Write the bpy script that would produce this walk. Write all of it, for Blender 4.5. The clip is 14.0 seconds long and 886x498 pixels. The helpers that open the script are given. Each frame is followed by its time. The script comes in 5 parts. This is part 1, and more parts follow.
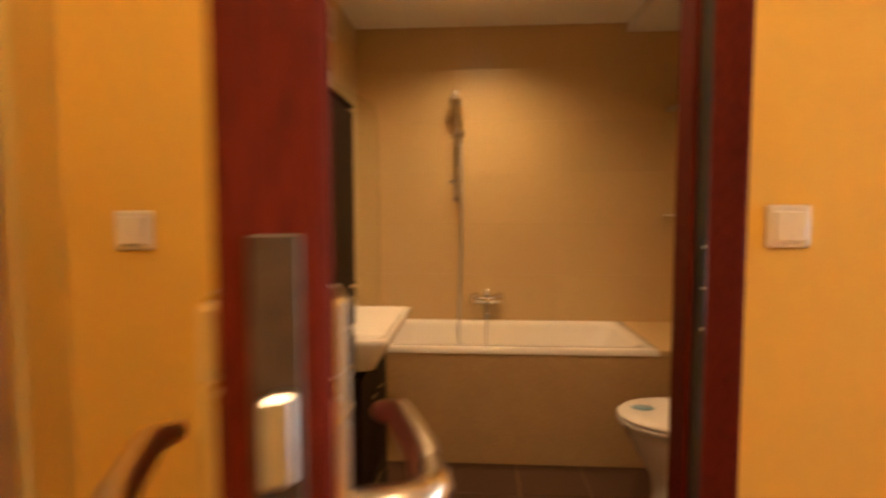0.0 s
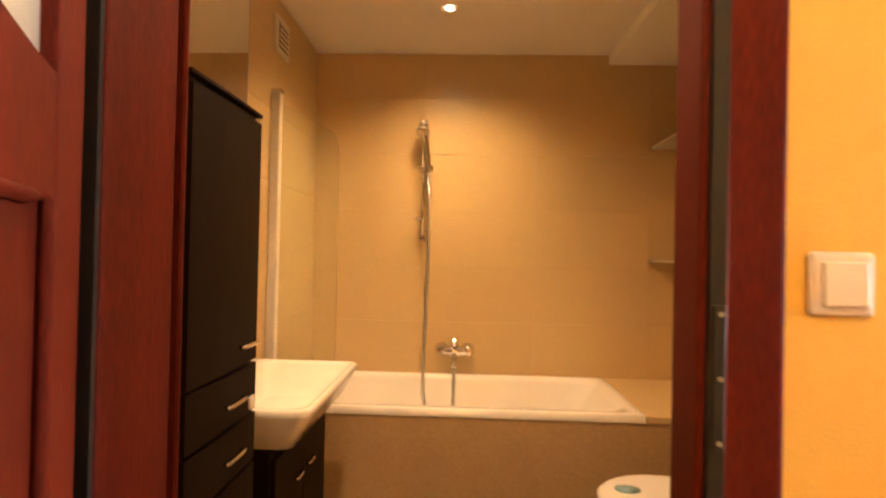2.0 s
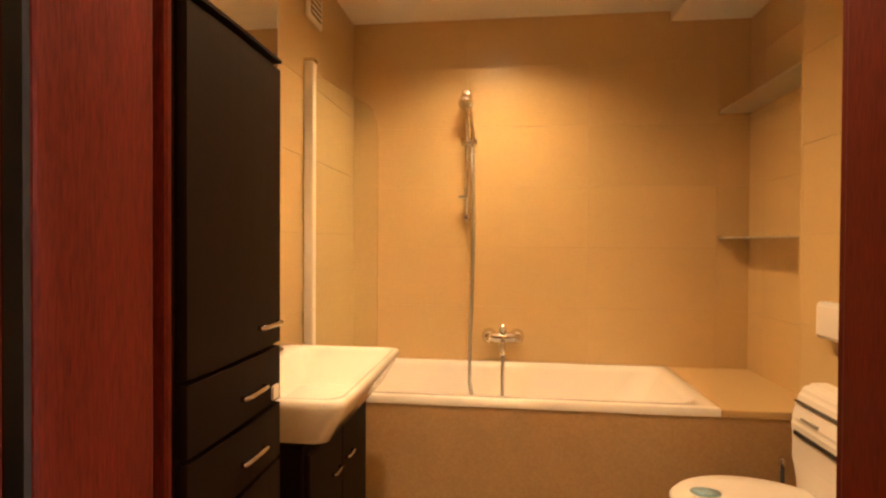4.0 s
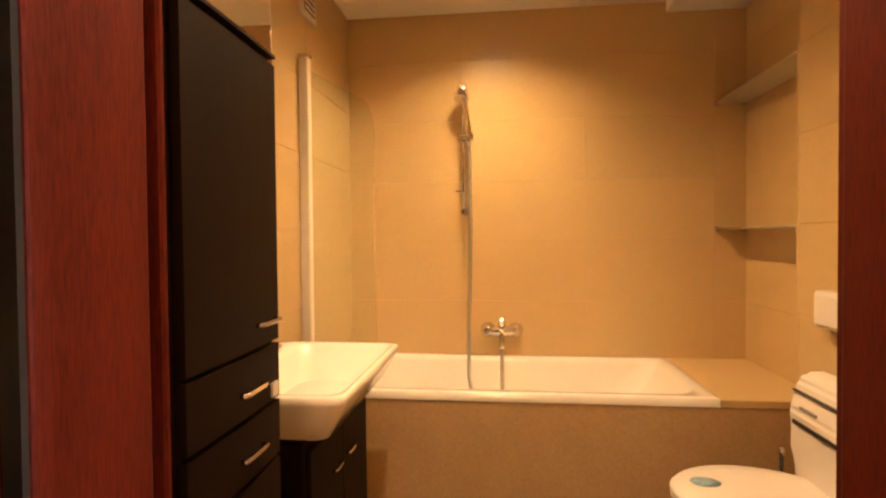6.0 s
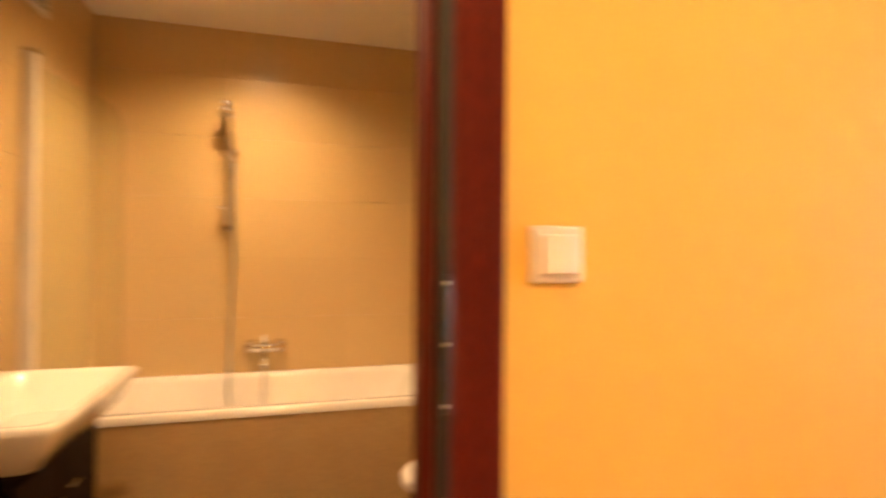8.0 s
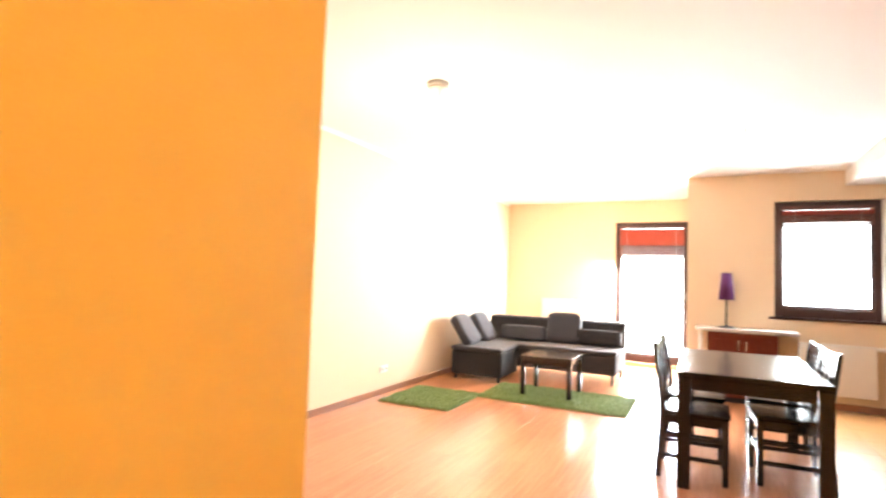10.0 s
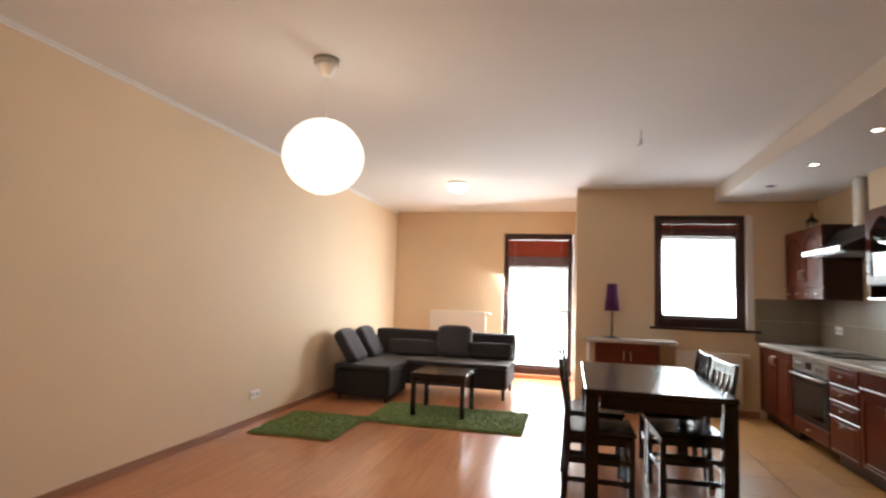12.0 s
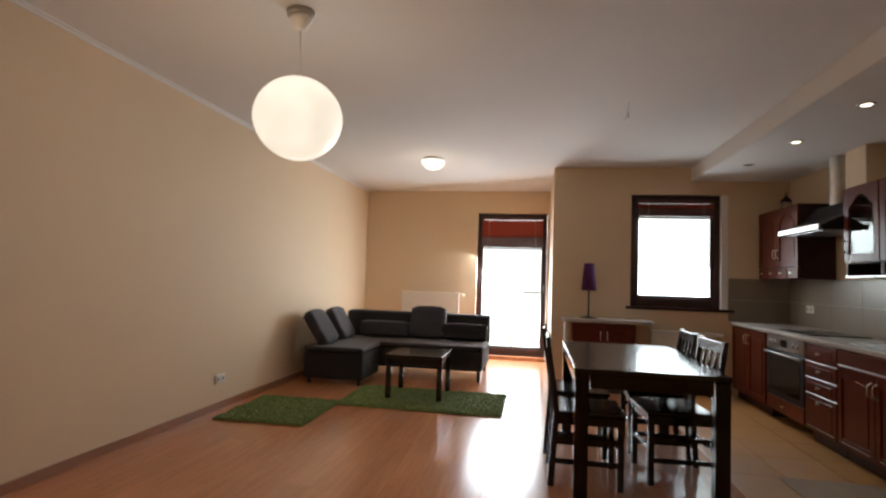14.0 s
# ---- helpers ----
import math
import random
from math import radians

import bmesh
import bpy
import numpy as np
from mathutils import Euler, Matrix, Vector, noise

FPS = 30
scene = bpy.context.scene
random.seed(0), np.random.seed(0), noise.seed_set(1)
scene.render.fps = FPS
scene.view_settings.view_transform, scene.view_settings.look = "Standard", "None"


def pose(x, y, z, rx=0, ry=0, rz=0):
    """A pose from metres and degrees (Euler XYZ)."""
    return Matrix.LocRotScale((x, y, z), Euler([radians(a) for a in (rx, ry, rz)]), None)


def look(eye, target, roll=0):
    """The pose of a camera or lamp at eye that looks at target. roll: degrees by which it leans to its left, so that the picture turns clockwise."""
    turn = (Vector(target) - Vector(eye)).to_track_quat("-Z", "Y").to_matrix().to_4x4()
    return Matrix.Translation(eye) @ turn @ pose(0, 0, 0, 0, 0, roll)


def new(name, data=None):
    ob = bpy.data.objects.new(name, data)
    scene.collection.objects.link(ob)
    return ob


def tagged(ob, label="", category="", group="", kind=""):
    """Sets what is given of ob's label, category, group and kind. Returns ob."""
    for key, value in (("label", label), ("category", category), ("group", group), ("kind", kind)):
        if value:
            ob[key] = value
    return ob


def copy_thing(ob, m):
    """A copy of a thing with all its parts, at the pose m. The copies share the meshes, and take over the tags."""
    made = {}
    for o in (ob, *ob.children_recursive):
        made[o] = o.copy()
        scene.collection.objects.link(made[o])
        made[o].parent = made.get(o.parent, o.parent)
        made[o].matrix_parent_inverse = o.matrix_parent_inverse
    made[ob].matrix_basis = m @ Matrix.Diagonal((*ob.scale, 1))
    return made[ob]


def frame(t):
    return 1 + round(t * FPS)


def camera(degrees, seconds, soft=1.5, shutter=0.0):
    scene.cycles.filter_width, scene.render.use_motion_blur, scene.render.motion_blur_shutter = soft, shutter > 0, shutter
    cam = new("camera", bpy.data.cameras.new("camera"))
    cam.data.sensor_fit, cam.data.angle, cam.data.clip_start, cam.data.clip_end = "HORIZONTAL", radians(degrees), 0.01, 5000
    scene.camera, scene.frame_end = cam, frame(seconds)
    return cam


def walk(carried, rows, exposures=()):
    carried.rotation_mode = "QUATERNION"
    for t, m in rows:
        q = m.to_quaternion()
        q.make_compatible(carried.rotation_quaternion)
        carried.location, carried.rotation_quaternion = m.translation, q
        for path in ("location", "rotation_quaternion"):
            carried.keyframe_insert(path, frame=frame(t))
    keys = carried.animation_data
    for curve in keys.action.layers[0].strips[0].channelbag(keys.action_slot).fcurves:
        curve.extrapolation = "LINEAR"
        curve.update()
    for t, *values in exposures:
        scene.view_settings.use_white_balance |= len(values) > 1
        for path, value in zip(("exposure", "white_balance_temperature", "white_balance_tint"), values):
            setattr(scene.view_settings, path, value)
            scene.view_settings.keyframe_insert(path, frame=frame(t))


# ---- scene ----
# ---------------------------------------------------------------- camera and walk
cam = camera(80.0, 14.0, soft=2.3, shutter=1.0)
# seconds, x, y, z, pitch, roll, yaw
ROWS = [
    (0.0, 0.111, -0.484, 1.307, -3.85, 0.09, 3.69),
    (0.5, 0.143, -0.403, 1.313, -2.85, -0.26, -2.56),
    (1.0, 0.173, -0.318, 1.317, -1.66, -0.75, -3.10),
    (1.5, 0.203, -0.242, 1.313, -0.33, -0.86, -0.29),
    (2.0, 0.211, -0.153, 1.309, 0.55, -1.21, 2.13),
    (2.5, 0.199, -0.077, 1.300, 0.97, -1.43, 3.86),
    (3.0, 0.202, -0.005, 1.285, 0.56, -1.14, 5.61),
    (3.5, 0.190, 0.029, 1.264, -0.18, -0.61, 6.58),
    (6.0, 0.190, 0.034, 1.261, -1.24, 0.52, 6.58),
    (6.5, 0.203, 0.015, 1.272, -0.80, 0.39, 5.32),
    (7.0, 0.226, -0.023, 1.285, -0.41, 0.19, 2.32),
    (7.5, 0.244, -0.071, 1.292, -0.45, 0.40, -4.40),
    (8.0, 0.326, -0.146, 1.286, 0.25, -0.52, -15.71),
    (8.5, 0.436, -0.141, 1.295, 0.33, -2.50, -28.21),
    (9.0, 0.522, -0.079, 1.295, 1.10, -1.69, -45.06),
    (9.2, 0.560, -0.070, 1.295, 1.50, -1.70, -50.80),
    (11.3, 1.110, 0.175, 1.282, 4.78, -2.10, -70.54),
    (11.5, 1.140, 0.200, 1.280, 4.88, -2.13, -72.23),
    (12.0, 1.200, 0.243, 1.286, 4.86, -1.94, -76.26),
    (12.5, 1.275, 0.278, 1.271, 4.46, -1.88, -78.20),
    (13.0, 1.319, 0.338, 1.267, 3.91, -1.79, -79.34),
    (13.5, 1.348, 0.377, 1.259, 3.47, -1.81, -79.78),
    (14.0, 1.379, 0.396, 1.236, 3.22, -1.94, -79.98),
]
walk(cam, [(t, pose(x, y, z, 90 + p, r, w)) for t, x, y, z, p, r, w in ROWS],
     exposures=[(0.0, 1.0), (0.5, 1.15), (1.5, 1.58), (3.5, 1.74), (6.0, 1.84), (7.5, 1.80), (8.5, 1.92), (9.2, 2.1), (11.3, -0.05), (12.0, -0.42), (13.0, -0.95), (14.0, -1.20)])

# ---------------------------------------------------------------- world and lights
world = bpy.data.worlds.new("world")
scene.world = world
world.use_nodes = True
wn = world.node_tree
sky = wn.nodes.new("ShaderNodeTexSky")
sky.sky_type = 'NISHITA'
sky.sun_disc = False
sky.sun_elevation = radians(40)
sky.sun_rotation = radians(60)
wn.links.new(sky.outputs[0], wn.nodes["Background"].inputs[0])
wn.nodes["Background"].inputs[1].default_value = 0.1


def lamp(name, kind, m, watts, colour, size=0.1, size_y=None, spot=None):
    data = bpy.data.lights.new(name, kind)
    data.energy, data.color = watts, colour
    if kind == "AREA":
        data.size = size
        if size_y:
            data.shape, data.size_y = "RECTANGLE", size_y
    elif kind != "SUN":
        data.shadow_soft_size = size
    if spot:
        data.spot_size, data.spot_blend = radians(spot), 1.0
    ob = new(name, data)
    ob.matrix_world = m
    return ob


BULB_Z = 2.455
WARM = (1.0, 0.61, 0.29)
sun = lamp("sun", "SUN", pose(0, 0, 10, 50, 0, 70), 0.8, (1.0, 0.97, 0.93))
sun.data.angle = radians(15)
DAY = (0.87, 0.945, 1.0)
lamp("balcony_daylight", "AREA", look((9.97, 0.80, 1.05), (5.2, 2.5, -2.2)), 285, DAY, 1.0, 1.75)
lamp("window_daylight", "AREA", look((8.22, -1.22, 1.55), (4.0, 0.5, -0.6)), 46, DAY, 0.85, 1.05)
lamp("pendant_bulb", "POINT", pose(3.99, 1.676, 2.07), 18, (1.0, 0.68, 0.40), 0.22)
lamp("plafond_bulb", "POINT", pose(7.47, 1.64, 2.50), 7, (1.0, 0.78, 0.55), 0.06)
lamp("hall_bulb", "POINT", pose(0.15, -0.80, 2.50), 15.5, WARM, 0.12)
for sx, sy, watts, cone in ((0.125, 2.335, 33, 146), (0.13, 0.98, 31, 152)):
    lamp("bath_bulb", "SPOT", pose(sx, sy, BULB_Z, 0, 0, 0), watts, WARM, 0.035, spot=cone)
for sx, sy in ((5.263, -1.738), (6.219, -1.732)):
    lamp("kitchen_bulb", "SPOT", pose(sx, sy, 2.478, 0, 0, 0), 2.2, (1.0, 0.8, 0.6), 0.03, spot=110)


# ---------------------------------------------------------------- materials
def mat(name, colour, rough=0.5, metal=0.0, var=0.12, scale=6.0, stretch=(1, 1, 1), bump=0.05, fine=90.0, coat=0.0, rand=0.0, transmission=0.0, sheen=0.0):
    m = bpy.data.materials.new(name)
    m.use_nodes = True
    nt = m.node_tree
    b = nt.nodes["Principled BSDF"]
    b.inputs["Roughness"].default_value, b.inputs["Metallic"].default_value = rough, metal
    b.inputs["Coat Weight"].default_value, b.inputs["Transmission Weight"].default_value = coat, transmission
    b.inputs["Coat Roughness"].default_value = 0.12
    b.inputs["Sheen Weight"].default_value = sheen
    tc = nt.nodes.new("ShaderNodeTexCoord")
    mp = nt.nodes.new("ShaderNodeMapping")
    mp.inputs["Scale"].default_value = stretch
    nt.links.new(tc.outputs["Object"], mp.inputs[0])
    n1, n2 = nt.nodes.new("ShaderNodeTexNoise"), nt.nodes.new("ShaderNodeTexNoise")
    n1.inputs["Scale"].default_value, n2.inputs["Scale"].default_value = scale, fine
    n1.inputs["Detail"].default_value = 5
    for n in (n1, n2):
        nt.links.new(mp.outputs[0], n.inputs["Vector"])
    mix = nt.nodes.new("ShaderNodeMixRGB")
    mix.inputs[1].default_value = (*[c * (1 - var) for c in colour], 1)
    mix.inputs[2].default_value = (*[min(1, c * (1 + var)) for c in colour], 1)
    nt.links.new(n1.outputs[0], mix.inputs[0])
    add = nt.nodes.new("ShaderNodeMixRGB")
    add.blend_type, add.inputs[0].default_value = "OVERLAY", min(1, var * 1.5)
    nt.links.new(mix.outputs[0], add.inputs[1])
    nt.links.new(n2.outputs[0], add.inputs[2])
    last = add.outputs[0]
    if rand:
        info = nt.nodes.new("ShaderNodeObjectInfo")
        hsv = nt.nodes.new("ShaderNodeHueSaturation")
        rng = nt.nodes.new("ShaderNodeMapRange")
        rng.inputs[3].default_value, rng.inputs[4].default_value = 1 - rand, 1 + rand
        nt.links.new(info.outputs["Random"], rng.inputs[0])
        nt.links.new(rng.outputs[0], hsv.inputs["Value"])
        nt.links.new(last, hsv.inputs["Color"])
        off = nt.nodes.new("ShaderNodeVectorMath")
        off.operation = "MULTIPLY_ADD"
        off.inputs[1].default_value = (37, 53, 19)
        nt.links.new(info.outputs["Random"], off.inputs[0])
        nt.links.new(tc.outputs["Object"], off.inputs[2])
        nt.links.new(off.outputs[0], mp.inputs[0])
        last = hsv.outputs[0]
    nt.links.new(last, b.inputs["Base Color"])
    rr = nt.nodes.new("ShaderNodeMapRange")
    rr.inputs[3].default_value, rr.inputs[4].default_value = max(0.02, rough * 0.85), min(1, rough * 1.15)
    nt.links.new(n1.outputs[0], rr.inputs[0])
    nt.links.new(rr.outputs[0], b.inputs["Roughness"])
    if bump:
        bp = nt.nodes.new("ShaderNodeBump")
        bp.inputs["Strength"].default_value, bp.inputs["Distance"].default_value = bump, 0.004
        nt.links.new(n2.outputs[0], bp.inputs["Height"])
        nt.links.new(bp.outputs[0], b.inputs["Normal"])
    return m


def glow(name, colour, strength):
    m = bpy.data.materials.new(name)
    m.use_nodes = True
    b = m.node_tree.nodes["Principled BSDF"]
    b.inputs["Base Color"].default_value = (0.8, 0.8, 0.8, 1)
    b.inputs["Emission Color"].default_value = (*colour, 1)
    b.inputs["Emission Strength"].default_value = strength
    return m


CREAM = mat("cream_paint", (0.72, 0.56, 0.385), 0.75, var=0.05, scale=1.5, bump=0.12, fine=220)
YELLOW = mat("yellow_paint", (0.80, 0.535, 0.115), 0.7, var=0.05, scale=2, bump=0.15, fine=200)
WHITE = mat("ceiling_paint", (0.78, 0.755, 0.74), 0.85, var=0.03, scale=1.2, bump=0.1, fine=200)
BATHCEIL = mat("bath_ceiling_paint", (0.80, 0.76, 0.70), 0.8, var=0.03, scale=1.2, bump=0.05)
TILE = mat("beige_tile", (0.60, 0.432, 0.212), 0.30, var=0.035, scale=3, bump=0.02, fine=60, rand=0.025)
GROUT = mat("tile_grout", (0.50, 0.34, 0.165), 0.9)
FLOORTILE = mat("brown_floor_tile", (0.07, 0.035, 0.022), 0.4, var=0.2, rand=0.06)
KTILE = mat("terracotta_floor_tile", (0.50, 0.255, 0.088), 0.33, var=0.15, scale=4, rand=0.05)
LAMINATE = mat("laminate_oak", (0.48, 0.205, 0.098), 0.20, var=0.26, scale=4, stretch=(0.5, 9, 9), bump=0.03, rand=0.05, fine=60)
MAHOGANY = mat("mahogany_wood", (0.098, 0.0110, 0.0046), 0.58, var=0.50, scale=2.4, stretch=(7, 7, 0.5), bump=0.04)
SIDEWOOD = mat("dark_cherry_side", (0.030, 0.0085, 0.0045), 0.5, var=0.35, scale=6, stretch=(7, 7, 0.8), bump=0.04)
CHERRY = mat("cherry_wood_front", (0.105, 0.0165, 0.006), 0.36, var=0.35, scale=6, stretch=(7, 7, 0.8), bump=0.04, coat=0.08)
WENGE = mat("wenge_veneer", (0.012, 0.0055, 0.0040), 0.55, var=0.4, scale=8, stretch=(8, 8, 0.8), bump=0.05)
BLACKWOOD = mat("black_brown_wood", (0.007, 0.0055, 0.0055), 0.22, var=0.3, scale=9, stretch=(1, 6, 6), bump=0.05, coat=0.08)
FRAMEBROWN = mat("brown_window_frame", (0.040, 0.013, 0.010), 0.40, var=0.2, scale=8, stretch=(6, 6, 1))
BLIND = mat("brown_blind_slat", (0.10, 0.030, 0.024), 0.4, var=0.15)
# open slats: daylight behind them put into a lighter red than BLIND, plus translucency
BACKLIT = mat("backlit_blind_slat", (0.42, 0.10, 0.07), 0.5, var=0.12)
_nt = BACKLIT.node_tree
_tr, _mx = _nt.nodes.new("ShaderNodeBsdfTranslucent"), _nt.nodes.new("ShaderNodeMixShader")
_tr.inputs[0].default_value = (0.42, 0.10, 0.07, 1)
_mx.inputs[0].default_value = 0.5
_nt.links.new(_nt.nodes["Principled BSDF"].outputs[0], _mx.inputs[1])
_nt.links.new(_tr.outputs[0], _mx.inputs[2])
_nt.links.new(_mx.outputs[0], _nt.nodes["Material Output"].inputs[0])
WHITEENAMEL = mat("white_enamel", (0.80, 0.77, 0.73), 0.12, var=0.02, bump=0, coat=0.5)
CERAMIC = mat("white_ceramic", (0.82, 0.78, 0.73), 0.08, var=0.02, bump=0, coat=0.6)
PLASTIC = mat("white_plastic", (0.78, 0.74, 0.70), 0.35, var=0.02, bump=0)
CHROME = mat("chrome", (0.72, 0.70, 0.68), 0.14, 1.0, var=0.03, bump=0)
STEEL = mat("brushed_steel", (0.52, 0.52, 0.52), 0.36, 1.0, var=0.08, stretch=(1, 1, 20), bump=0.02)
FOIL = mat("aluminium_duct", (0.75, 0.75, 0.76), 0.35, 0.9, var=0.15, scale=30)
DARK = mat("black_plastic", (0.012, 0.012, 0.013), 0.4, var=0.1)
BLACKGLASS = mat("black_glass", (0.01, 0.01, 0.012), 0.06, var=0.05, bump=0)
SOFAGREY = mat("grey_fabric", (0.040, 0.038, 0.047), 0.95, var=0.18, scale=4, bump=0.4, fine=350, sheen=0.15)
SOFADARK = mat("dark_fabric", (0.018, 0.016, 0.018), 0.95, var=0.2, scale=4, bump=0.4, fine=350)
RUG = mat("green_shag", (0.120, 0.170, 0.045), 1.0, var=0.35, scale=25, bump=0.6, fine=250, rand=0.0)
PURPLE = mat("purple_shade", (0.075, 0.008, 0.085), 0.8, var=0.1)
WORKTOP = mat("worktop_laminate", (0.47, 0.43, 0.40), 0.22, var=0.2, scale=40, bump=0)
SPLASH = mat("splash_tile", (0.25, 0.205, 0.155), 0.35, var=0.1, scale=6, rand=0.03)
RADWHITE = mat("radiator_enamel", (0.74, 0.70, 0.64), 0.3, var=0.02, bump=0)
BASEWOOD = mat("baseboard_wood", (0.30, 0.135, 0.07), 0.4, var=0.2, scale=6, stretch=(0.6, 6, 6))
BRONZE = mat("dull_bronze", (0.10, 0.075, 0.055), 0.55, 0.8, var=0.2)
SATIN = mat("satin_nickel", (0.66, 0.60, 0.50), 0.28, 1.0, var=0.05, bump=0)
MATCLOTH = mat("kitchen_mat_cloth", (0.36, 0.28, 0.20), 0.95, var=0.2, bump=0.4)
BLUEPRINT = mat("blue_sticker", (0.30, 0.50, 0.62), 0.3, var=0.3, scale=60, bump=0)
GREYLEAF = mat("grey_print", (0.35, 0.33, 0.30), 0.5, bump=0)
GLASS = bpy.data.materials.new("clear_glass")
GLASS.use_nodes = True
gb = GLASS.node_tree.nodes["Principled BSDF"]
gb.inputs["Transmission Weight"].default_value, gb.inputs["Roughness"].default_value, gb.inputs["IOR"].default_value = 1.0, 0.01, 1.45
gb.inputs["Base Color"].default_value = (0.93, 0.98, 0.95, 1)
FROST = mat("frosted_glass", (0.85, 0.78, 0.62), 0.35, transmission=0.6, var=0.05)
MIRROR = mat("mirror_silver", (0.86, 0.86, 0.84), 0.02, 1.0, var=0.0, bump=0)
LAMPGLOW = glow("paper_glow", (1.0, 0.90, 0.74), 2.0)
PLAFGLOW = glow("opal_glow", (1.0, 0.90, 0.72), 3.0)
BULBGLOW = glow("bulb_glow", (1.0, 0.84, 0.60), 8.0)
# paper shade: uneven glow through the ribs
_nt = LAMPGLOW.node_tree
_tc, _ns, _mr = _nt.nodes.new("ShaderNodeTexCoord"), _nt.nodes.new("ShaderNodeTexNoise"), _nt.nodes.new("ShaderNodeMapRange")
_ns.inputs["Scale"].default_value = 7
_mr.inputs[3].default_value, _mr.inputs[4].default_value = 1.5, 2.6
_nt.links.new(_tc.outputs["Object"], _ns.inputs["Vector"])
_nt.links.new(_ns.outputs[0], _mr.inputs[0])
_nt.links.new(_mr.outputs[0], _nt.nodes["Principled BSDF"].inputs["Emission Strength"])
OUTSIDE = glow("overcast_backdrop", (0.96, 0.98, 1.0), 5.0)


for m_, level in ((WENGE, 0.10), (MAHOGANY, 0.10), (CHERRY, 0.3)):
    m_.node_tree.nodes["Principled BSDF"].inputs["Specular IOR Level"].default_value = level


# ---------------------------------------------------------------- building helpers
def box(bm, x0, y0, z0, x1, y1, z1, bev=0.0, seg=1):
    x0, x1, y0, y1, z0, z1 = min(x0, x1), max(x0, x1), min(y0, y1), max(y0, y1), min(z0, z1), max(z0, z1)
    tmp = bmesh.new()
    bmesh.ops.create_cube(tmp, size=1)
    for v in tmp.verts:
        v.co = Vector(((x0 + x1) / 2 + v.co.x * (x1 - x0), (y0 + y1) / 2 + v.co.y * (y1 - y0), (z0 + z1) / 2 + v.co.z * (z1 - z0)))
    if bev:
        bmesh.ops.bevel(tmp, geom=tmp.edges[:], offset=bev, segments=seg, affect='EDGES', profile=0.5)
    me = bpy.data.meshes.new("tmp")
    tmp.to_mesh(me)
    tmp.free()
    bm.from_mesh(me)
    bpy.data.meshes.remove(me)
    return bm


def B(x0, y0, z0, x1, y1, z1, bev=0.0, seg=1):
    return box(bmesh.new(), x0, y0, z0, x1, y1, z1, bev, seg)


def tube(bm, pts, r, seg=10, caps=True):
    """A round bar along pts; r is one radius or one for each point."""
    pts = [Vector(p) for p in pts]
    rs = r if isinstance(r, (list, tuple)) else [r] * len(pts)
    rings = []
    for i, p in enumerate(pts):
        d = (pts[min(i + 1, len(pts) - 1)] - pts[max(i - 1, 0)]).normalized()
        a = d.orthogonal().normalized() if i == 0 else (a - d * a.dot(d)).normalized()
        b = d.cross(a)
        rings.append([bm.verts.new(p + (a * math.cos(k * math.tau / seg) + b * math.sin(k * math.tau / seg)) * rs[i]) for k in range(seg)])
    for u, w in zip(rings, rings[1:]):
        for k in range(seg):
            f = bm.faces.new((u[k], u[(k + 1) % seg], w[(k + 1) % seg], w[k]))
            f.smooth = True
    if caps:
        bm.faces.new(rings[0][::-1])
        bm.faces.new(rings[-1])
    return bm


def lathe(bm, prof, cx, cy, cz=0.0, seg=32, sx=1.0, sy=1.0):
    rings = [[bm.verts.new((cx + r * sx * math.cos(k * math.tau / seg), cy + r * sy * math.sin(k * math.tau / seg), cz + z)) for k in range(seg)] for r, z in prof]
    for u, w in zip(rings, rings[1:]):
        for k in range(seg):
            f = bm.faces.new((u[k], u[(k + 1) % seg], w[(k + 1) % seg], w[k]))
            f.smooth = True
    bm.faces.new(rings[0][::-1])
    bm.faces.new(rings[-1])
    return bm


def prism(bm, pts, axis, a, b):
    """A flat outline (pairs) pushed from a to b along an axis; pairs are the other two axes in order."""
    def put(p, d):
        c = list(p)
        c.insert("xyz".index(axis), d)
        return bm.verts.new(c)
    u, w = [put(p, a) for p in pts], [put(p, b) for p in pts]
    n = len(pts)
    bm.faces.new(u[::-1])
    bm.faces.new(w)
    for k in range(n):
        bm.faces.new((u[k], u[(k + 1) % n], w[(k + 1) % n], w[k]))
    return bm


def root(ob):
    while ob.parent:
        ob = ob.parent
    return ob


def finish(bm, name, material, off=Vector()):
    bmesh.ops.recalc_face_normals(bm, faces=bm.faces[:])
    if off.length:
        bmesh.ops.translate(bm, verts=bm.verts[:], vec=-off)
    me = bpy.data.meshes.new(name)
    bm.to_mesh(me)
    bm.free()
    me.materials.append(material)
    return new(name, me)


def part(name, bm, material, parent, label=""):
    ob = finish(bm, name, material, root(parent).location.copy())
    ob.parent = parent
    return tagged(ob, label)


def thing(name, base, label, category, group="", kind=""):
    ob = new(name)
    ob.empty_display_size = 0.05
    ob.location = base
    return tagged(ob, label, category, group, kind)


def solid(name, bm, material, label, category, kind="", group=""):
    return tagged(finish(bm, name, material), label, category, group, kind)


def struct(name, bm, material, label, category):
    return solid(name, bm, material, label, category, "structure")


def arch(w, rise, n=10):
    """Points of a flat bow from (0, 0) to (w, 0), rising in the middle."""
    return [(w * i / n, rise * math.sin(math.pi * i / n) ** 1.4) for i in range(n + 1)]


